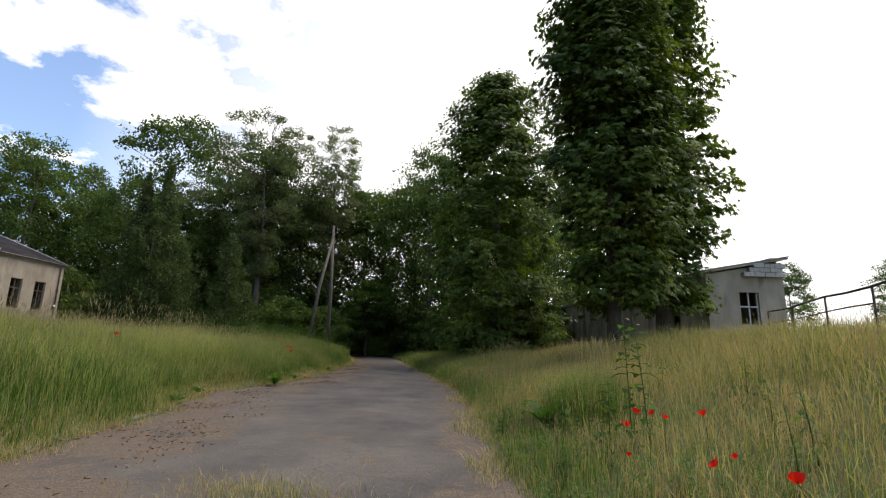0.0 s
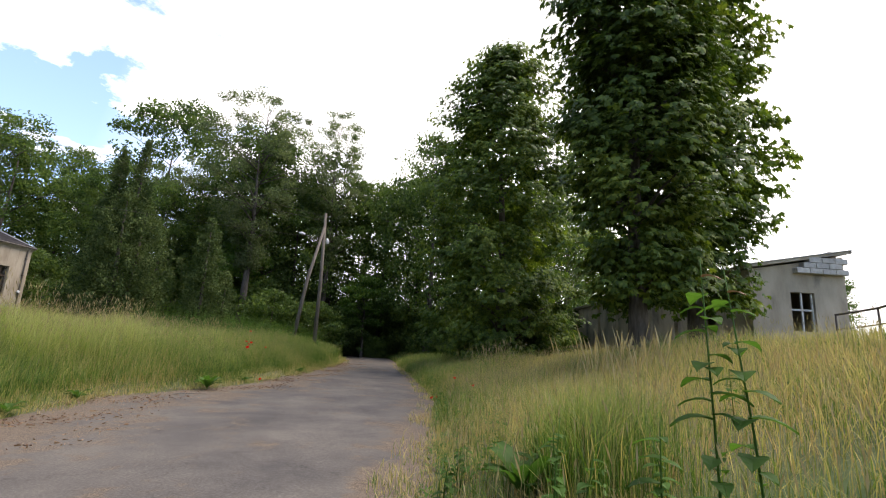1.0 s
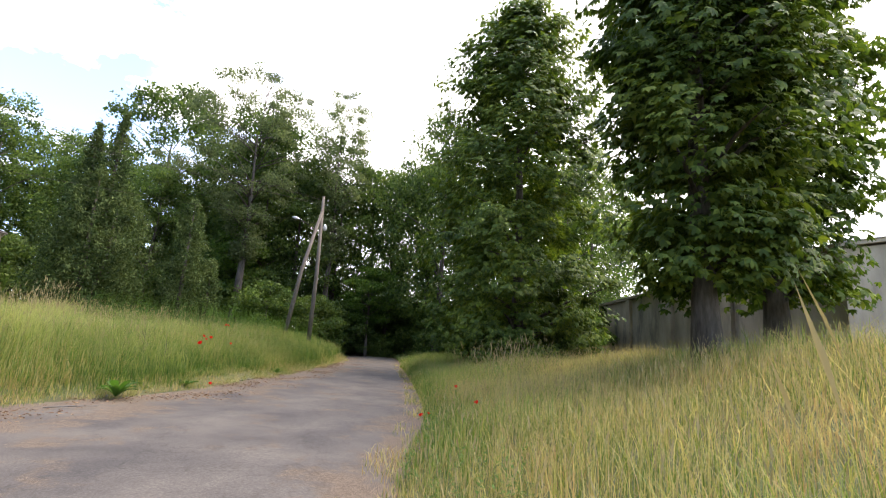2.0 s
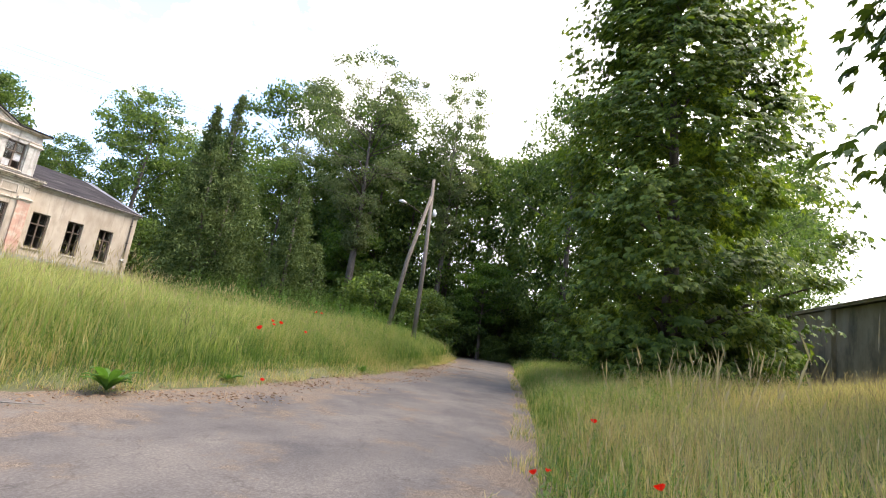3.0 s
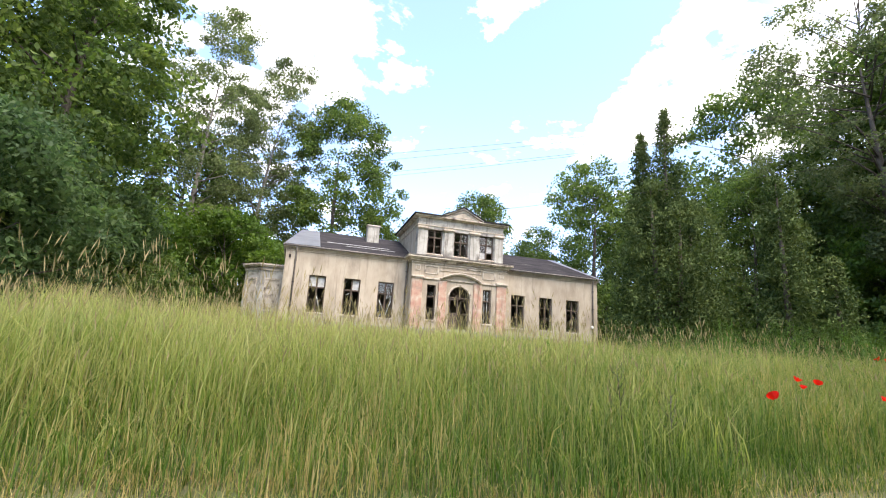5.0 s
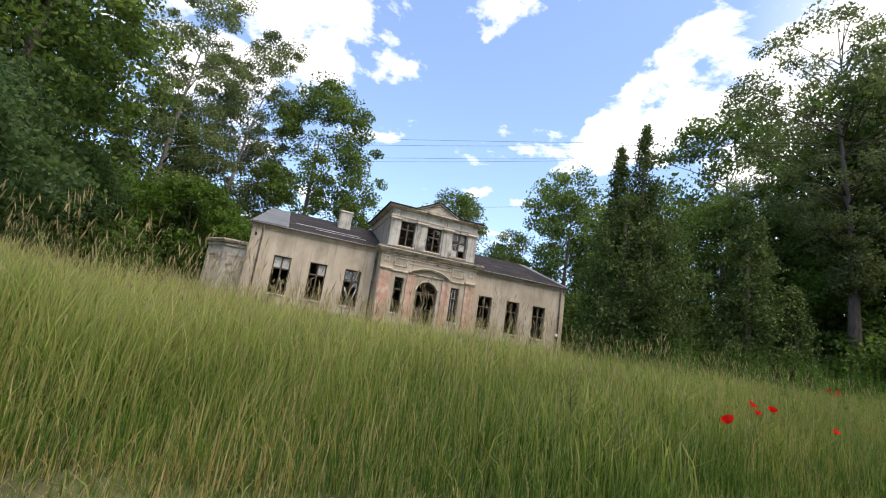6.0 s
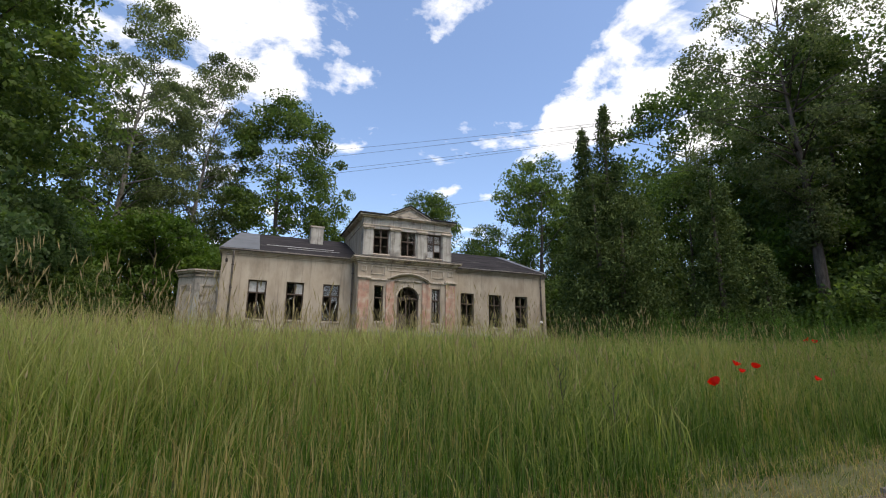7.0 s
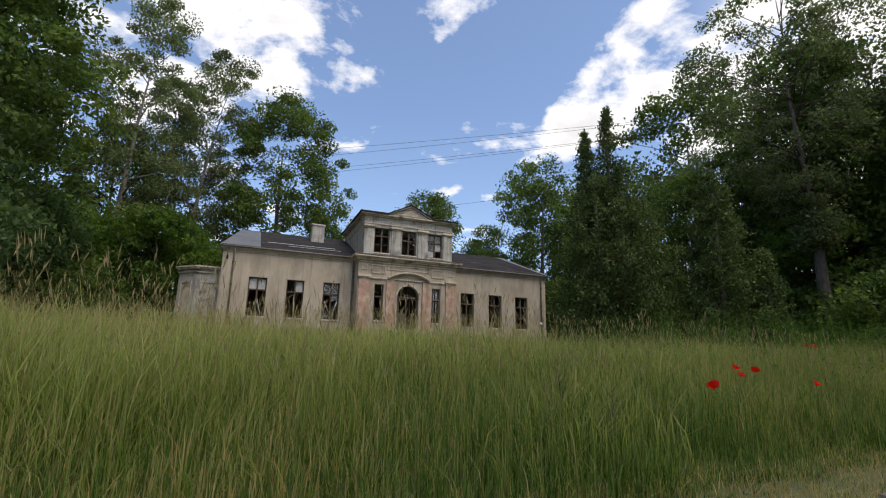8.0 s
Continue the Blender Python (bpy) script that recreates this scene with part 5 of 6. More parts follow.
def window(x, w, z0, z1, y, broken, transom=0.68, mullion=True, frame_m=None, boards=()):
    """A casement window set back in its opening: frame, mullion, transom, and the panes that are left."""
    frame_m = frame_m or dark_timber
    bm = bmesh.new()
    yy, t = y + 0.14, 0.07
    for a, b, c, d in ((x - w, x - w + t, z0, z1), (x + w - t, x + w, z0, z1), (x - w + t, x + w - t, z0, z0 + t), (x - w + t, x + w - t, z1 - t, z1)):
        box(bm, a + 0.001, b - 0.001, yy, yy + 0.09, c + 0.001, d - 0.001, 0.006)
    wnd = part("window", bm, frame_m, house)
    zt = z0 + (z1 - z0) * transom
    bm = bmesh.new(); box(bm, x - w + t, x + w - t, yy - 0.02, yy + 0.08, zt - 0.04, zt + 0.04, 0.005); part("transom", bm, frame_m, wnd)
    if mullion:
        bm = bmesh.new(); box(bm, x - 0.045, x + 0.045, yy - 0.012, yy + 0.075, z0 + t, z1 - t, 0.005); part("mullion", bm, frame_m, wnd)
    zm = (z0 + zt) / 2
    cols = ((x - w + t, x - 0.045), (x + 0.045, x + w - t)) if mullion else ((x - w + t, x + w - t),)
    bm = bmesh.new()
    for a, b in cols:
        box(bm, a, b, yy + 0.02, yy + 0.06, zm - 0.015, zm + 0.015)
    part("glazing_bar", bm, frame_m, wnd)
    cells = [(a, b, c, d) for a, b in cols for c, d in ((z0 + t, zm - 0.015), (zm + 0.015, zt - 0.04), (zt + 0.04, z1 - t))]
    for i, (a, b, c, d) in enumerate(cells):
        s = broken[i % len(broken)]
        if s == "o":
            continue
        bm = bmesh.new()
        if s == "g":
            box(bm, a, b, yy + 0.035, yy + 0.041, c, d)
        elif s == "h":
            prism(bm, [(a, c), (b, c), (b, c + (d - c) * 0.35), ((a + b) / 2, c + (d - c) * 0.2), (a, c + (d - c) * 0.75)], yy + 0.035, yy + 0.041)
        elif s == "j":
            prism(bm, [(a, d), (b, d), (b, d - (d - c) * 0.7), (a + (b - a) * 0.6, d - (d - c) * 0.3), (a, d - (d - c) * 0.5)], yy + 0.035, yy + 0.041)
        elif s == "w":
            box(bm, a, b, yy + 0.045, yy + 0.06, c, d)
        p = part("pane", bm, worn_white if s == "w" else glass, wnd)
        if s != "w":
            p.visible_shadow = False
    bm = bmesh.new(); box(bm, x - w - 0.06, x + w + 0.06, y - 0.07, y + 0.13, z0 - 0.09, z0 - 0.003, 0.01); part("sill", bm, stucco_trim, wnd)
    for p0, p1 in boards:
        bm = bmesh.new(); tube(bm, [(x + p0[0] * w, yy + 0.10, z0 + p0[1] * (z1 - z0)), (x + p1[0] * w, yy + 0.12, z0 + p1[1] * (z1 - z0))], [0.035, 0.035], 4); part("broken_bar", bm, worn_white, wnd)
    return wnd


window(-8.74, WW, WB, WT, 0, "oowohw", boards=[((0.1, 0.45), (0.6, 0.05))])
window(-6.65, WW, WB, WT, 0, "oogoow", boards=[((-0.6, 0.55), (-0.1, 0.62))])
window(-4.54, WW, WB, WT, 0, "hogojg", boards=[((-0.7, 0.5), (0.1, 0.1)), ((0.2, 0.05), (0.8, 0.5))])
window(4.54, WW, WB, WT, 0, "gggogg")
window(6.65, WW, WB, WT, 0, "ghgogj")
window(8.74, WW, WB, WT, 0, "goggjg")
window(-NX, NW, 3.95, 6.12, PJ, "oog", 0.66, False)
window(NX, NW, 3.95, 6.12, PJ, "hog", 0.66, False, boards=[((-0.3, 0.0), (-0.3, 0.97)), ((0.35, 0.0), (0.35, 0.97))])
window(-1.78, 0.49, 8.12, 9.72, AY, "oogohg", 0.68)
window(0, 0.49, 8.12, 9.72, AY, "ggghjg", 0.6)
window(1.78, 0.49, 8.12, 9.72, AY, "wggowg", 0.62)
# arched double door with a fanlight
bm = bmesh.new()
yy = PJ + 0.16
for a, b, c, d in ((-DOOR, -DOOR + 0.07, 3.36, spring), (DOOR - 0.07, DOOR, 3.36, spring), (-DOOR + 0.07, DOOR - 0.07, spring - 0.05, spring + 0.05)):
    box(bm, a, b, yy, yy + 0.1, c, d, 0.006)
for i in range(18):
    a0, a1 = math.pi * i / 18, math.pi * (i + 1) / 18
    prism(bm, [(r * math.cos(a), spring + 0.001 + r * math.sin(a)) for r, a in ((DOOR - 0.08, a0), (DOOR - 0.002, a0), (DOOR - 0.002, a1), (DOOR - 0.08, a1))], yy, yy + 0.09)
door = part("door", bm, dark_timber, house, "arched doorway frame with a fan of glazing bars")
for deg in (35, 65, 90, 115, 145):
    a = radians(deg)
    bm = bmesh.new(); tube(bm, [(0.16 * math.cos(a), yy + 0.045, spring + 0.05 + 0.16 * math.sin(a)), (0.64 * math.cos(a), yy + 0.045, spring + 0.64 * math.sin(a))], [0.022, 0.022], 4); part("fan_bar", bm, dark_timber, door)
bm = bmesh.new()
for i in range(12):
    a0, a1 = math.pi * i / 12, math.pi * (i + 1) / 12
    prism(bm, [(r * math.cos(a), spring + 0.05 + r * math.sin(a)) for r, a in ((0.13, a0), (0.17, a0), (0.17, a1), (0.13, a1))], yy + 0.02, yy + 0.07)
part("fan_hub", bm, dark_timber, door)
for s in (-1, 1):
    bm = bmesh.new()
    x0, x1 = sorted((s * 0.02, s * 0.62))
    for a, b, c, d in ((x0, x0 + 0.08, 3.37, 5.38), (x1 - 0.08, x1, 3.37, 5.38), (x0 + 0.08, x1 - 0.08, 5.29, 5.38), (x0 + 0.08, x1 - 0.08, 4.42, 4.50), (x0 + 0.08, x1 - 0.08, 3.37, 3.50)):
        box(bm, a, b, yy + 0.02, yy + 0.07, c, d, 0.005)
    if s > 0:
        bm.transform(Matrix.Translation((0.62, yy, 0)) @ Matrix.Rotation(radians(-55), 4, "Z") @ Matrix.Translation((-0.62, -yy, 0)))
    leaf_ = part("door_leaf", bm, dark_timber, door)
    if s < 0:
        bm = bmesh.new(); box(bm, x0 + 0.08, x1 - 0.08, yy + 0.035, yy + 0.05, 3.5, 4.42); part("door_panel", bm, dark_timber, leaf_)
bm = bmesh.new(); tube(bm, [(0, PJ - 0.02, 6.30), (0, PJ - 0.08, 6.28), (0, PJ - 0.10, 6.22)], [0.03, 0.035, 0.02], 8); part("keystone_knob", bm, stucco_trim, house)
bm = bmesh.new(); box(bm, -1.5, 1.5, PJ - 1.0, PJ - 0.11, 2.4, 3.15, 0.03); box(bm, -1.2, 1.2, PJ - 0.7, PJ - 0.115, 3.151, 3.34, 0.03); part("door_steps", bm, plinth_stone, house)

# ---- the shed and its rail ----
shed = empty("shed", (0, 0, 0), label="long derelict concrete shed with a block gable behind the bank", category="shed")
sa, sb, SW = Vector((-2.4, -46.4, 0)), Vector((21.6, -43.3, 0)), 4.4
sl = (sb - sa).length
m_shed = Matrix.Translation(sa + Vector((0, 0, 1.1))) @ Matrix.Rotation(math.atan2(sb.y - sa.y, sb.x - sa.x), 4, "Z")
bm = bmesh.new()
for a, b, c, d in holed(0.31, sl, 0.2, 4.8, [(2.6, 3.7, 1.6, 3.4)]):
    box(bm, a, b, -0.3, 0, c, d)
bm.transform(m_shed)
part("wall", bm, concrete, shed)
bm = bmesh.new(); box(bm, sl - 0.3, sl, -SW, -0.301, 0.2, 4.8); bm.transform(m_shed); part("wall", bm, concrete, shed)
bm = bmesh.new(); box(bm, 0.301, sl - 0.301, -SW, -SW + 0.3, 0.2, 5.9); bm.transform(m_shed); part("wall", bm, concrete, shed)
bm = bmesh.new()
for a, b, c, d in holed(-SW, 0, 0.2, 4.8, [(-2.9, -1.8, 2.2, 3.9)]):
    box(bm, 0, 0.3, a, b, c, d)
v8 = [bm.verts.new(p) for p in ((0, 0, 4.801), (0, -SW, 4.801), (0, -SW, 5.6), (0.3, 0, 4.801), (0.3, -SW, 4.801), (0.3, -SW, 5.6))]
for f_ in ((0, 1, 2), (5, 4, 3), (1, 4, 5, 2), (0, 2, 5, 3), (0, 3, 4, 1)):
    bm.faces.new([v8[i] for i in f_])
bm.transform(m_shed)
part("gable", bm, concrete, shed)
for u in (6.2, 11.6, 17.2, 22.6):
    bm = bmesh.new(); box(bm, u - 0.28, u + 0.28, 0.002, 0.22, 0.3, 4.80, 0.02); bm.transform(m_shed); part("pier", bm, concrete, shed)


def shed_roof(name, z, thick, over, material):
    bm = bmesh.new()
    lo = [(-over, over), (sl + over, over), (sl + over, -SW - over), (-over, -SW - over)]
    hh = lambda y: z - 0.19 * (y - over) - 0.02  # noqa: E731
    a = [bm.verts.new((x, y, hh(y))) for x, y in lo]
    b = [bm.verts.new((x, y, hh(y) + thick)) for x, y in lo]
    bm.faces.new(a); bm.faces.new(b[::-1])
    for i in range(4):
        bm.faces.new((a[i], a[(i + 1) % 4], b[(i + 1) % 4], b[i]))
    bmesh.ops.recalc_face_normals(bm, faces=bm.faces[:])
    bm.transform(m_shed)
    return part(name, bm, material, shed)


shed_roof("roof", 4.84, 0.12, 0.25, concrete)
shed_roof("roof_felt", 4.965, 0.03, 0.30, felt_edge)
bk = bpy.data.meshes.new("block")
bm = bmesh.new(); box(bm, -0.14, 0.14, -0.29, 0.29, -0.115, 0.115, 0.012); bm.to_mesh(bk); bm.free(); bk.materials.append(block_grey)
for r in range(3):
    for i in range(3 + (r < 1)):
        ob = new("block", bk); ob.parent = shed
        ob.matrix_basis = m_shed @ Matrix.Translation((-0.13, -SW + 0.30 + i * 0.60 + (r % 2) * 0.28, 4.85 + r * 0.245)) @ Matrix.Rotation(rr_.uniform(-0.01, 0.01), 4, "Z")
bm = bmesh.new()
box(bm, 0.1, 0.17, -2.89, -2.82, 2.21, 3.89); box(bm, 0.1, 0.17, -1.88, -1.81, 2.21, 3.89); box(bm, 0.1, 0.17, -2.40, -2.33, 2.21, 3.89); box(bm, 0.1, 0.17, -2.819, -1.881, 3.1, 3.18)
bm.transform(m_shed); part("window_frame", bm, worn_white, shed)

rail = empty("rail_fence", (0, 0, 0), label="bent dark iron pipe rail along the top of the bank", category="fence")
p0, p1 = Vector((-24.0, -41.6, 0)), Vector((-6.5, -46.9, 0))
line = [p0.lerp(p1, i / 12) for i in range(13)]
bm = bmesh.new(); tube(bm, [(p.x, p.y, 3.55 + 0.04 * math.sin(i * 1.7)) for i, p in enumerate(line)], [0.035] * 13, 8); part("top_rail", bm, iron, rail)
bm = bmesh.new(); tube(bm, [(p.x, p.y, 3.08 + 0.03 * math.sin(i * 1.1)) for i, p in enumerate(line[6:])], [0.022] * 7, 8); part("lower_rail", bm, iron, rail)
for i in range(0, 13, 2):
    p = line[i]
    bm = bmesh.new(); tube(bm, [(p.x, p.y, float(ground_z(p.x, p.y)) - 0.3), (p.x, p.y, 3.55)], [0.035, 0.03], 8); part("post", bm, iron, rail)

# ---- poles and wires ----
PX, PY = 15.8, -21.4
SX, SY = 14.1, -20.1
pz, sz = float(ground_z(PX, PY)), float(ground_z(SX, SY))
pole = empty("utility_pole", (PX, PY, pz), label="weathered wooden utility pole with leaning strut beside the lane", category="utility pole")
pole_at = Matrix.Translation((-PX, -PY, -pz))


def pole_part(name, points, radii, sides, material, parent=None):
    bm = bmesh.new()
    tube(bm, points, radii, sides)
    bm.transform(pole_at)
    return part(name, bm, material, parent or pole)


pole_part("post", [(PX, PY, pz - 0.4), (PX, PY, 6.8), (PX - 0.05, PY + 0.15, 12.9)], [0.17, 0.145, 0.11], 10, pole_timber)
pole_part("strut", [(SX, SY, sz - 0.4), (SX + 0.65, SY - 0.5, 6.8), (PX - 0.12, PY + 0.12, 11.6)], [0.16, 0.14, 0.11], 10, pole_timber)
arm = pole_part("lamp_arm", [(PX - 0.4, PY + 0.35, 10.1), (PX - 1.2, PY + 0.8, 10.4), (PX - 1.9, PY + 1.15, 10.55)], [0.03, 0.03, 0.03], 6, iron)
pole_part("lamp_shade", [(PX - 1.85, PY + 1.12, 10.56), (PX - 2.1, PY + 1.27, 10.58), (PX - 2.35, PY + 1.42, 10.55)], [0.05, 0.11, 0.07], 10, enamel_white, arm)
pole_part("lamp_head", [(PX + 0.2, PY - 0.12, 10.75), (PX + 0.24, PY - 0.15, 10.5), (PX + 0.24, PY - 0.15, 10.25)], [0.06, 0.15, 0.12], 10, enamel_white)
ends = []
for i, (dz, dy) in enumerate(((0, 0.22), (0, -0.22), (-0.35, 0.22), (-0.35, -0.22), (-1.9, 0.1))):
    q = Vector((PX, PY + dy, 12.6 + dz))
    bm = bmesh.new(); tube(bm, [(PX, PY, q.z - 0.06), (q.x, q.y * 0.5 + PY * 0.5, q.z - 0.05), (q.x, q.y, q.z - 0.1), (q.x, q.y, q.z)], [0.012] * 4, 6); bm.transform(pole_at); hook = part("hook", bm, iron, pole)
    bm = bmesh.new(); tube(bm, [q - Vector((0, 0, 0.05)), q + Vector((0, 0, 0.02)), q + Vector((0, 0, 0.07))], [0.03, 0.045, 0.02], 8); bm.transform(pole_at); part("insulator", bm, enamel_white, hook)
    ends.append(q)
for i, q in enumerate(ends):
    far = Vector((-34, 12 + i * 0.5, (12.6, 12.0, 11.5, 11.2, 8.0)[i]))
    bm = bmesh.new()
    pts = []
    for j in range(25):
        f = j / 24
        p = q.lerp(far, f)
        p.z -= 4 * (0.75 + 0.1 * i) * f * (1 - f)
        pts.append(p)
    tube(bm, pts, [0.007] * 25, 5)
    tagged(part("overhead_wire", bm, iron), "thin dark overhead wire running from the pole past the house", "wire", "wires on the pole")

# ---- small things by the lane ----
def kerb_piece():
    bm = bmesh.new()
    box(bm, -0.42, 0.42, -0.07, 0.07, -0.12, 0.07, 0.02)
    for v in bm.verts:
        v.co += Vector((rr_.uniform(-1, 1), rr_.uniform(-1, 1), rr_.uniform(-1, 1))) * 0.018
    me = bpy.data.meshes.new("kerb_stone")
    bm.to_mesh(me); bm.free(); me.materials.append(kerb_stone)
    return me


kerb = empty("kerb", (0, 0, 0), label="broken pale kerb stones half buried in straw and grass", category="kerb")
tagged(kerb, kind="structure")
kinds = [kerb_piece() for _ in range(5)]
x = -26.0
while x < 18:
    if rr_.random() < 0.62:
        y = float(kerb_at(x)) + 0.12
        slope = math.atan2(float(kerb_at(x + 0.5)) - float(kerb_at(x - 0.5)), 1.0)
        ob = new("stone", rr_.choice(kinds)); ob.parent = kerb
        ob.matrix_basis = Matrix.Translation((x, y + rr_.uniform(-0.06, 0.06), float(rise_at(x)) - 0.02 + rr_.uniform(-0.05, 0.025))) @ Euler((rr_.uniform(-0.2, 0.2), rr_.uniform(-0.08, 0.08), slope + rr_.uniform(-0.12, 0.12))).to_matrix().to_4x4() @ Matrix.Diagonal((rr_.uniform(0.22, 0.72), rr_.uniform(0.7, 1.1), 1, 1))
    x += rr_.uniform(0.4, 0.9)


def dock(at, seed, scale):
    """A broad-leaved dock plant: a rosette of long arching leaves with midribs."""
    r = random.Random(seed)
    plant = empty("dock_plant", at, label="broad-leaved green dock plant at the kerb", category="plant")
    for i in range(13):
        a = i * 2.4 + r.uniform(-0.2, 0.2)
        L, wd = scale * r.uniform(0.28, 0.46), scale * r.uniform(0.10, 0.15)
        rise = r.uniform(0.8, 2.0)
        bm = bmesh.new()
        prev = None
        for j in range(6):
            f = j / 5
            c = Vector((math.cos(a) * L * f, math.sin(a) * L * f, L * rise * (f - 0.62 * f * f) + 0.02))
            s = Vector((-math.sin(a), math.cos(a), 0)) * wd * math.sin(math.pi * (0.06 + 0.92 * f)) * 0.6
            row = [bm.verts.new(c - s + Vector((0, 0, 0.02))), bm.verts.new(c), bm.verts.new(c + s + Vector((0, 0, 0.02)))]
            if prev:
                bm.faces.new((prev[0], prev[1], row[1], row[0])); bm.faces.new((prev[1], prev[2], row[2], row[1]))
            prev = row
        part("leaf", bm, leaf_weed, plant)
    return plant


for i, (x, dy, s) in enumerate(((-8.35, -0.35, 1.2), (-5.2, 0.2, 0.75), (-12.6, 0.15, 0.6), (2.0, 0.1, 0.7), (-15.2, 0.1, 0.7))):
    y = float(kerb_at(x)) + dy
    dock((x, y, float(rise_at(x)) + 0.05), i, s)


def poppy(x, y, h, seed, size=0.045):
    r = random.Random(seed)
    z = float(ground_z(x, y))
    p = empty("poppy", (x, y, z), label="red corn poppy on a thin green stem among grass", category="flower", group="poppies in the grass")
    lx, ly = r.uniform(-0.1, 0.1), r.uniform(-0.1, 0.1)
    bm = bmesh.new(); tube(bm, [(0, 0, -0.02), (lx * 0.3, ly * 0.3, h * 0.6), (lx, ly, h)], [0.004, 0.0035, 0.003], 5); part("stem", bm, leaf_weed, p)
    tilt = Matrix.Translation((lx, ly, h)) @ Euler((r.uniform(-0.7, 0.7), r.uniform(-0.7, 0.7), r.uniform(0, 6))).to_matrix().to_4x4()
    for i in range(4):
        bm = bmesh.new()
        rows_ = []
        for j in range(4):
            f = j / 3
            rows_.append([bm.verts.new(Vector((math.cos(i * 1.571 + t) * size * (0.1 + f), math.sin(i * 1.571 + t) * size * (0.1 + f), size * (0.9 * f ** 1.5 + 0.12 * math.sin(t * 7 + i)))) ) for t in (-0.85, -0.4, 0, 0.4, 0.85)])
        for a, b in zip(rows_, rows_[1:]):
            for k_ in range(4):
                bm.faces.new((a[k_], a[k_ + 1], b[k_ + 1], b[k_])).smooth = True
        bm.transform(tilt)
        part("petal", bm, poppy_red, p)
    bm = bmesh.new(); bmesh.ops.create_icosphere(bm, subdivisions=1, radius=size * 0.22, matrix=tilt @ Matrix.Translation((0, 0, size * 0.2))); part("centre", bm, poppy_black, p)


stick = empty("fallen_stick", (0, 0, 0), label="thin bare stick lying on the lane", category="stick")
bm = bmesh.new(); tube(bm, [(-10.5, -26.15, 0.075), (-10.15, -26.4, 0.085), (-9.8, -26.72, 0.08)], [0.012, 0.011, 0.006], 6); part("branch", bm, bark_pale, stick)
bm = bmesh.new(); tube(bm, [(-10.2, -26.37, 0.085), (-10.02, -26.3, 0.09)], [0.006, 0.003], 5); part("twig", bm, bark_pale, stick)


for i, (x, y, h, s) in enumerate(((-21.4, -35.76, 0.5, 0.05), (-21.71, -35.85, 0.5, 0.04), (-22.07, -35.9, 0.5, 0.04), (-22.43, -36.24, 0.5, 0.05), (-22.33, -35.46, 0.5, 0.05), (-24.08, -35.5, 0.5, 0.045),
                                  (-24.74, -35.81, 0.5, 0.05), (-23.9, -35.74, 0.5, 0.03), (-23.31, -35.09, 0.5, 0.025), (-5.54, -33.82, 0.5, 0.05), (-10.09, -34.49, 0.5, 0.045), (-7.74, -33.12, 0.14, 0.05),
                                  (-7.46, -33.36, 0.14, 0.045), (-4.25, -26.0, 0.14, 0.05), (-16.3, -21.3, 1.0, 0.07), (-14.4, -23.3, 1.0, 0.065), (-3.6, -24.9, 0.95, 0.072), (-2.04, -24.01, 0.95, 0.06),
                                  (-1.84, -24.12, 0.95, 0.06), (-2.3, -24.2, 0.9, 0.045), (4.2, -21.3, 0.95, 0.07), (6.2, -20.4, 0.95, 0.07), (-0.86, -24.5, 0.9, 0.05))):
    poppy(x, y, h, 100 + i, s)


def weed(name, x, y, height, seed, leaf, pairs, label, top=None):
    """A tall leafy weed: a stem with pairs of broad leaves, and young or withered leaves at its tip."""
    r = random.Random(seed)
    z = float(ground_z(x, y))
    w = empty(name, (x, y, z), label=label, category="plant")
    lx, ly = r.uniform(-0.12, 0.12), r.uniform(-0.12, 0.12)
    bm = bmesh.new(); tube(bm, [(0, 0, -0.03), (lx * 0.4, ly * 0.4, height * 0.5), (lx, ly, height)], [0.009, 0.007, 0.003], 6); part("stem", bm, leaf_weed, w)
    for i in range(pairs):
        for s in (0, 1):
            f = min(0.12 + 0.86 * (i + r.uniform(-0.5, 0.5)) / pairs, 0.99)
            a = i * 2.4 + s * 2.6 + r.uniform(-0.7, 0.7)
            L = leaf * r.uniform(0.5, 1.25) * (1.15 - 0.5 * f)
            base = Vector((lx * f, ly * f, height * f))
            bm = bmesh.new()
            prev = None
            for j in range(5):
                g = j / 4
                c = base + Vector((math.cos(a) * L * g, math.sin(a) * L * g, L * (0.35 * g - 0.6 * g * g)))
                sd = Vector((-math.sin(a), math.cos(a), 0)) * L * 0.36 * math.sin(math.pi * (0.08 + 0.9 * g ** 0.8))
                row = [bm.verts.new(c - sd + Vector((0, 0, L * 0.06))), bm.verts.new(c), bm.verts.new(c + sd + Vector((0, 0, L * 0.06)))]
                if prev:
                    bm.faces.new((prev[0], prev[1], row[1], row[0])); bm.faces.new((prev[1], prev[2], row[2], row[1]))
                prev = row
            part("leaf", bm, top if top and f > 0.9 else leaf_weed, w)
    return w


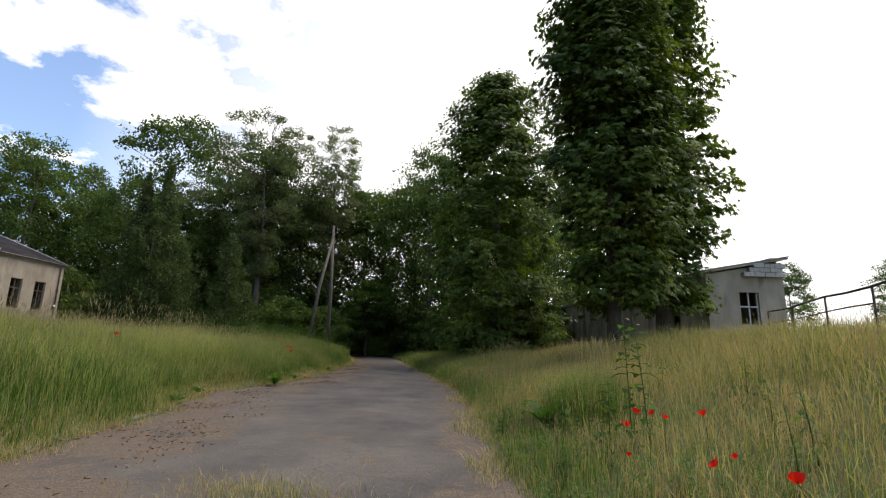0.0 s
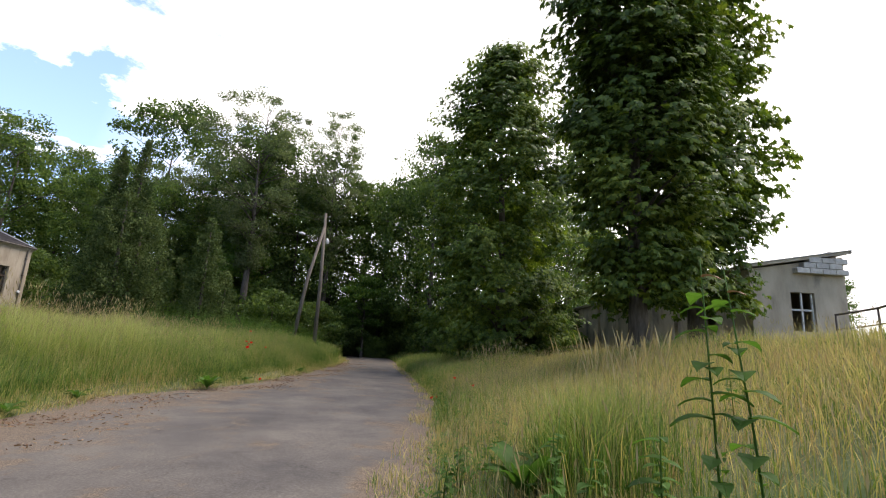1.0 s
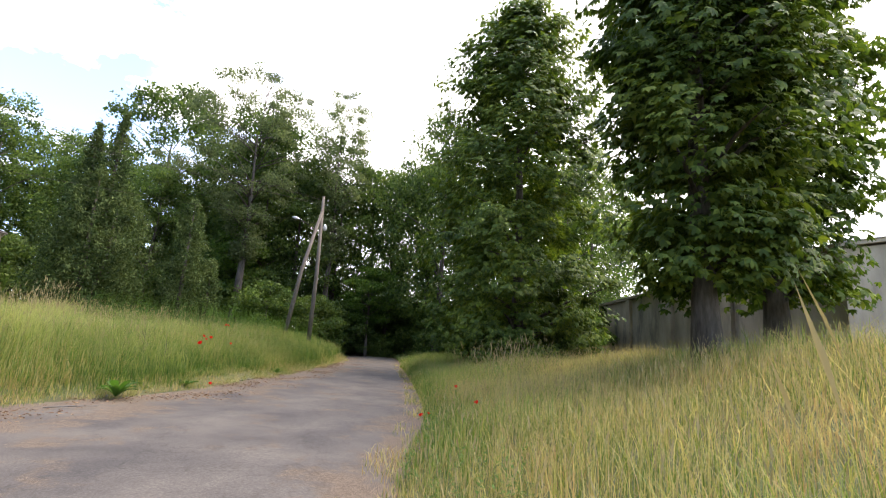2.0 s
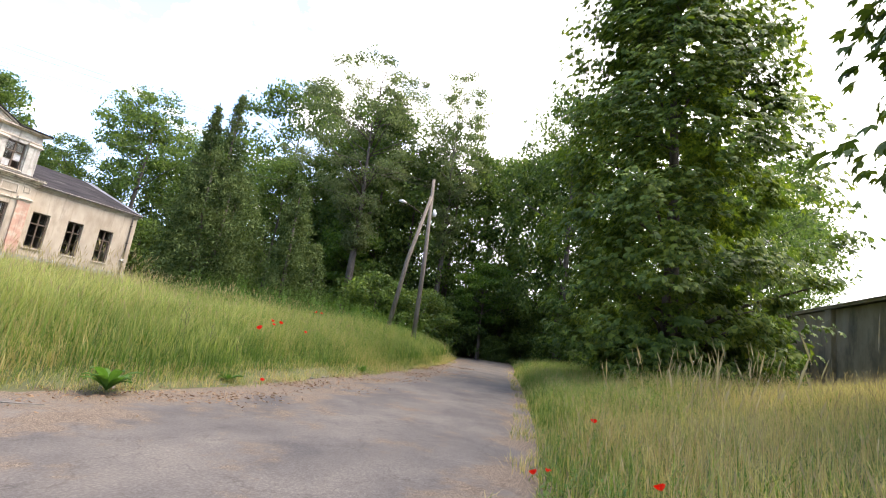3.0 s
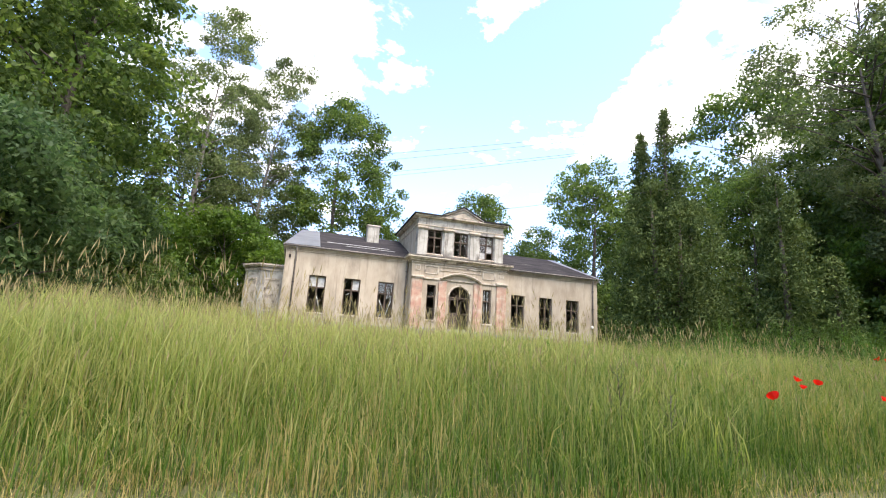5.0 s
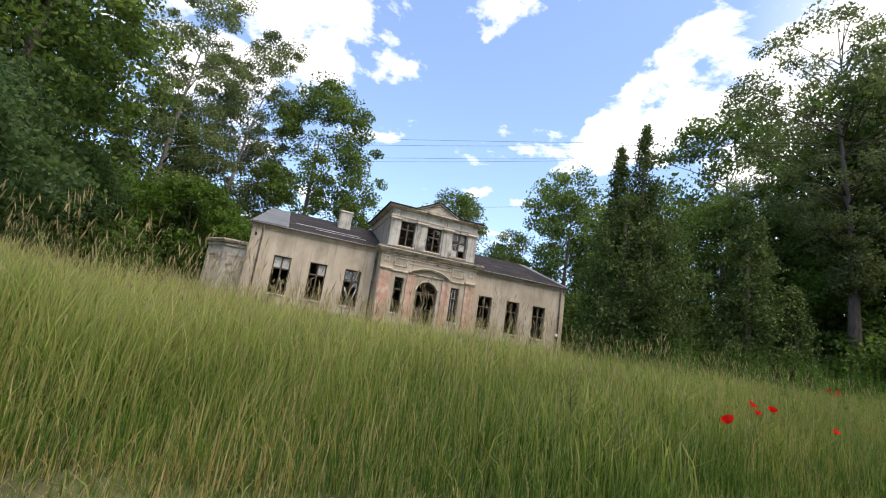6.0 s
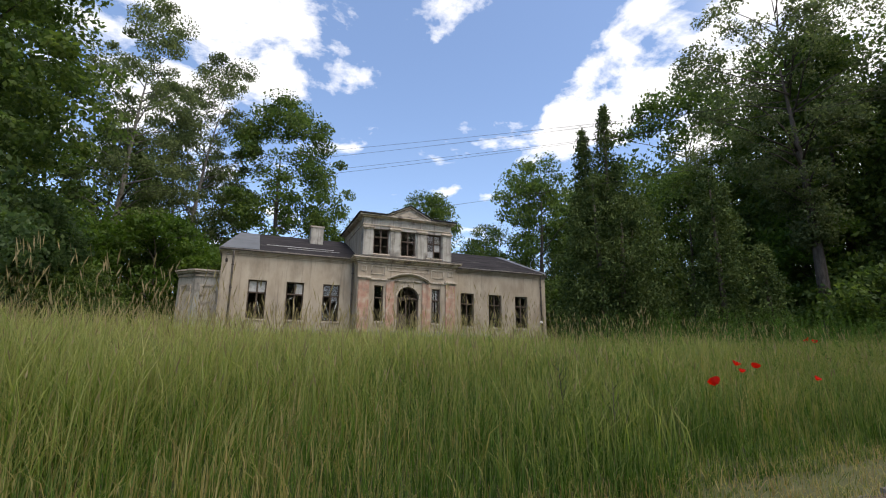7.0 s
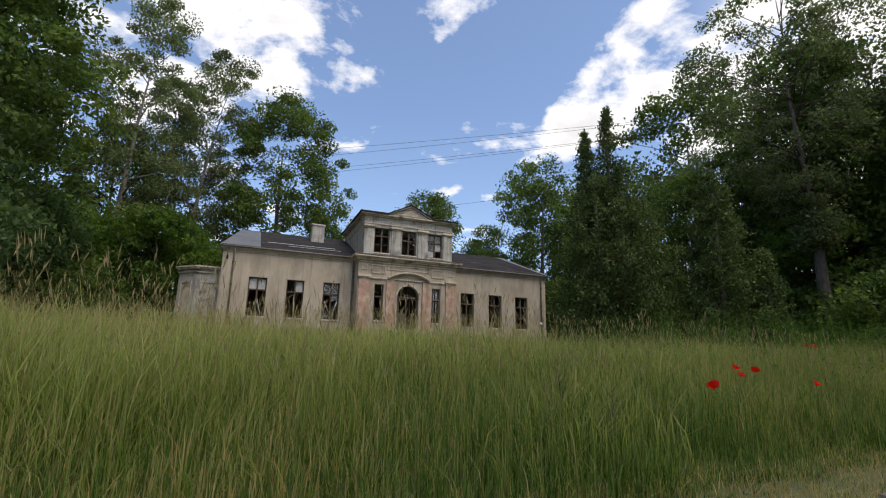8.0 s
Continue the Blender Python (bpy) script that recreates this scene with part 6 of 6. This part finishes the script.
weed("knotweed", -21.2, -35.8, 1.85, 1, 0.2, 13, "tall leafy weed with withered orange tip on the bank", litter_straw)
weed("knotweed", -21.3, -36.0, 1.78, 2, 0.2, 13, "tall leafy weed with withered orange tip on the bank", litter_straw)
weed("knotweed", -21.0, -35.55, 0.95, 3, 0.2, 9, "leafy green weed on the bank")
for i, (x, y, h) in enumerate(((-20.0, -37.9, 0.7), (-19.8, -38.2, 0.75), (-20.3, -38.1, 0.6), (-20.3, -35.9, 0.7), (-23.2, -36.9, 0.8), (-23.7, -36.4, 0.75), (-20.25, -35.05, 0.95), (-20.0, -35.15, 0.85), (-20.45, -35.2, 0.75), (-24.4, -37.0, 0.8),
                               (-18.9, -34.2, 0.55), (-18.5, -34.35, 0.6), (-18.0, -34.3, 0.5), (-21.9, -37.3, 0.65), (-17.4, -37.8, 0.7))):
    weed("goosefoot", x, y, h, 20 + i, 0.14, 8, "bright green leafy weed among dry grass")
dock((-18.9, -35.0, float(ground_z(-18.9, -35.0))), 31, 1.35)
dock((-18.5, -35.4, float(ground_z(-18.5, -35.4))), 32, 1.2)
# tall grass clump with plumes at the lane's edge
n = 2600
cx, cy = np.clip(grng.normal(-18.5, 0.6, n), -19.6, -17.4), np.clip(grng.normal(-35.8, 0.35, n), -36.6, -35.2)
blades("tall_grass_clump", cx, cy, grng.uniform(0.5, 1.3, n), np.full(n, 0.008), grng, grass_green, lean=0.42, label="tall green grass clump at the lane's edge")
n = 110
heads("grass_plumes", np.clip(grng.normal(-18.8, 0.4, n), -19.6, -18.2), np.clip(grng.normal(-36.0, 0.25, n), -36.6, -35.5), grng.uniform(0.95, 1.3, n), grng, seed_straw, "silvery grass plumes above a tall clump", 0.26, 0.008)
n = 170
heads("grass_plumes", grng.normal(-8.0, 1.3, n), -35.1 + grng.normal(0, 0.45, n), grng.uniform(1.0, 1.5, n), grng, seed_straw, "tall straw-coloured grass plumes on the bank", 0.22, 0.008)
# dry tuft in the lane's worn edge
n = 900
tx, ty = grng.normal(-22.9, 0.35, n), grng.normal(-31.3, 0.55, n)
blades("dry_tuft", tx, ty, grng.uniform(0.08, 0.24, n), np.full(n, 0.007), grng, grass_straw, lean=0.7, label="short dry grass tuft growing through the asphalt")



def dead_stalk(x, y, height, seed):
    """A withered weed: a bare dark stem with short side twigs."""
    r = random.Random(seed)
    t = empty("dead_stalk", (x, y, float(ground_z(x, y))), label="withered dark brown weed stalk in the meadow", category="plant")
    lx, ly = r.uniform(-0.08, 0.08), r.uniform(-0.08, 0.08)
    bm = bmesh.new(); tube(bm, [(0, 0, -0.03), (lx * 0.4, ly * 0.4, height * 0.5), (lx, ly, height)], [0.008, 0.006, 0.002], 6); part("stem", bm, bark, t)
    for i in range(9):
        f = 0.35 + 0.6 * i / 9
        a = i * 2.2 + r.uniform(-0.4, 0.4)
        L = 0.26 * (1.25 - f)
        b = Vector((lx * f, ly * f, height * f))
        bm = bmesh.new(); tube(bm, [b, b + Vector((math.cos(a) * L * 0.6, math.sin(a) * L * 0.6, L * 0.6)), b + Vector((math.cos(a) * L * 0.8, math.sin(a) * L * 0.8, L * 1.3))], [0.004, 0.003, 0.0015], 5); part("twig", bm, bark, t)


dead_stalk(-5.45, -24.3, 1.15, 1)
dead_stalk(-5.1, -24.75, 0.95, 2)
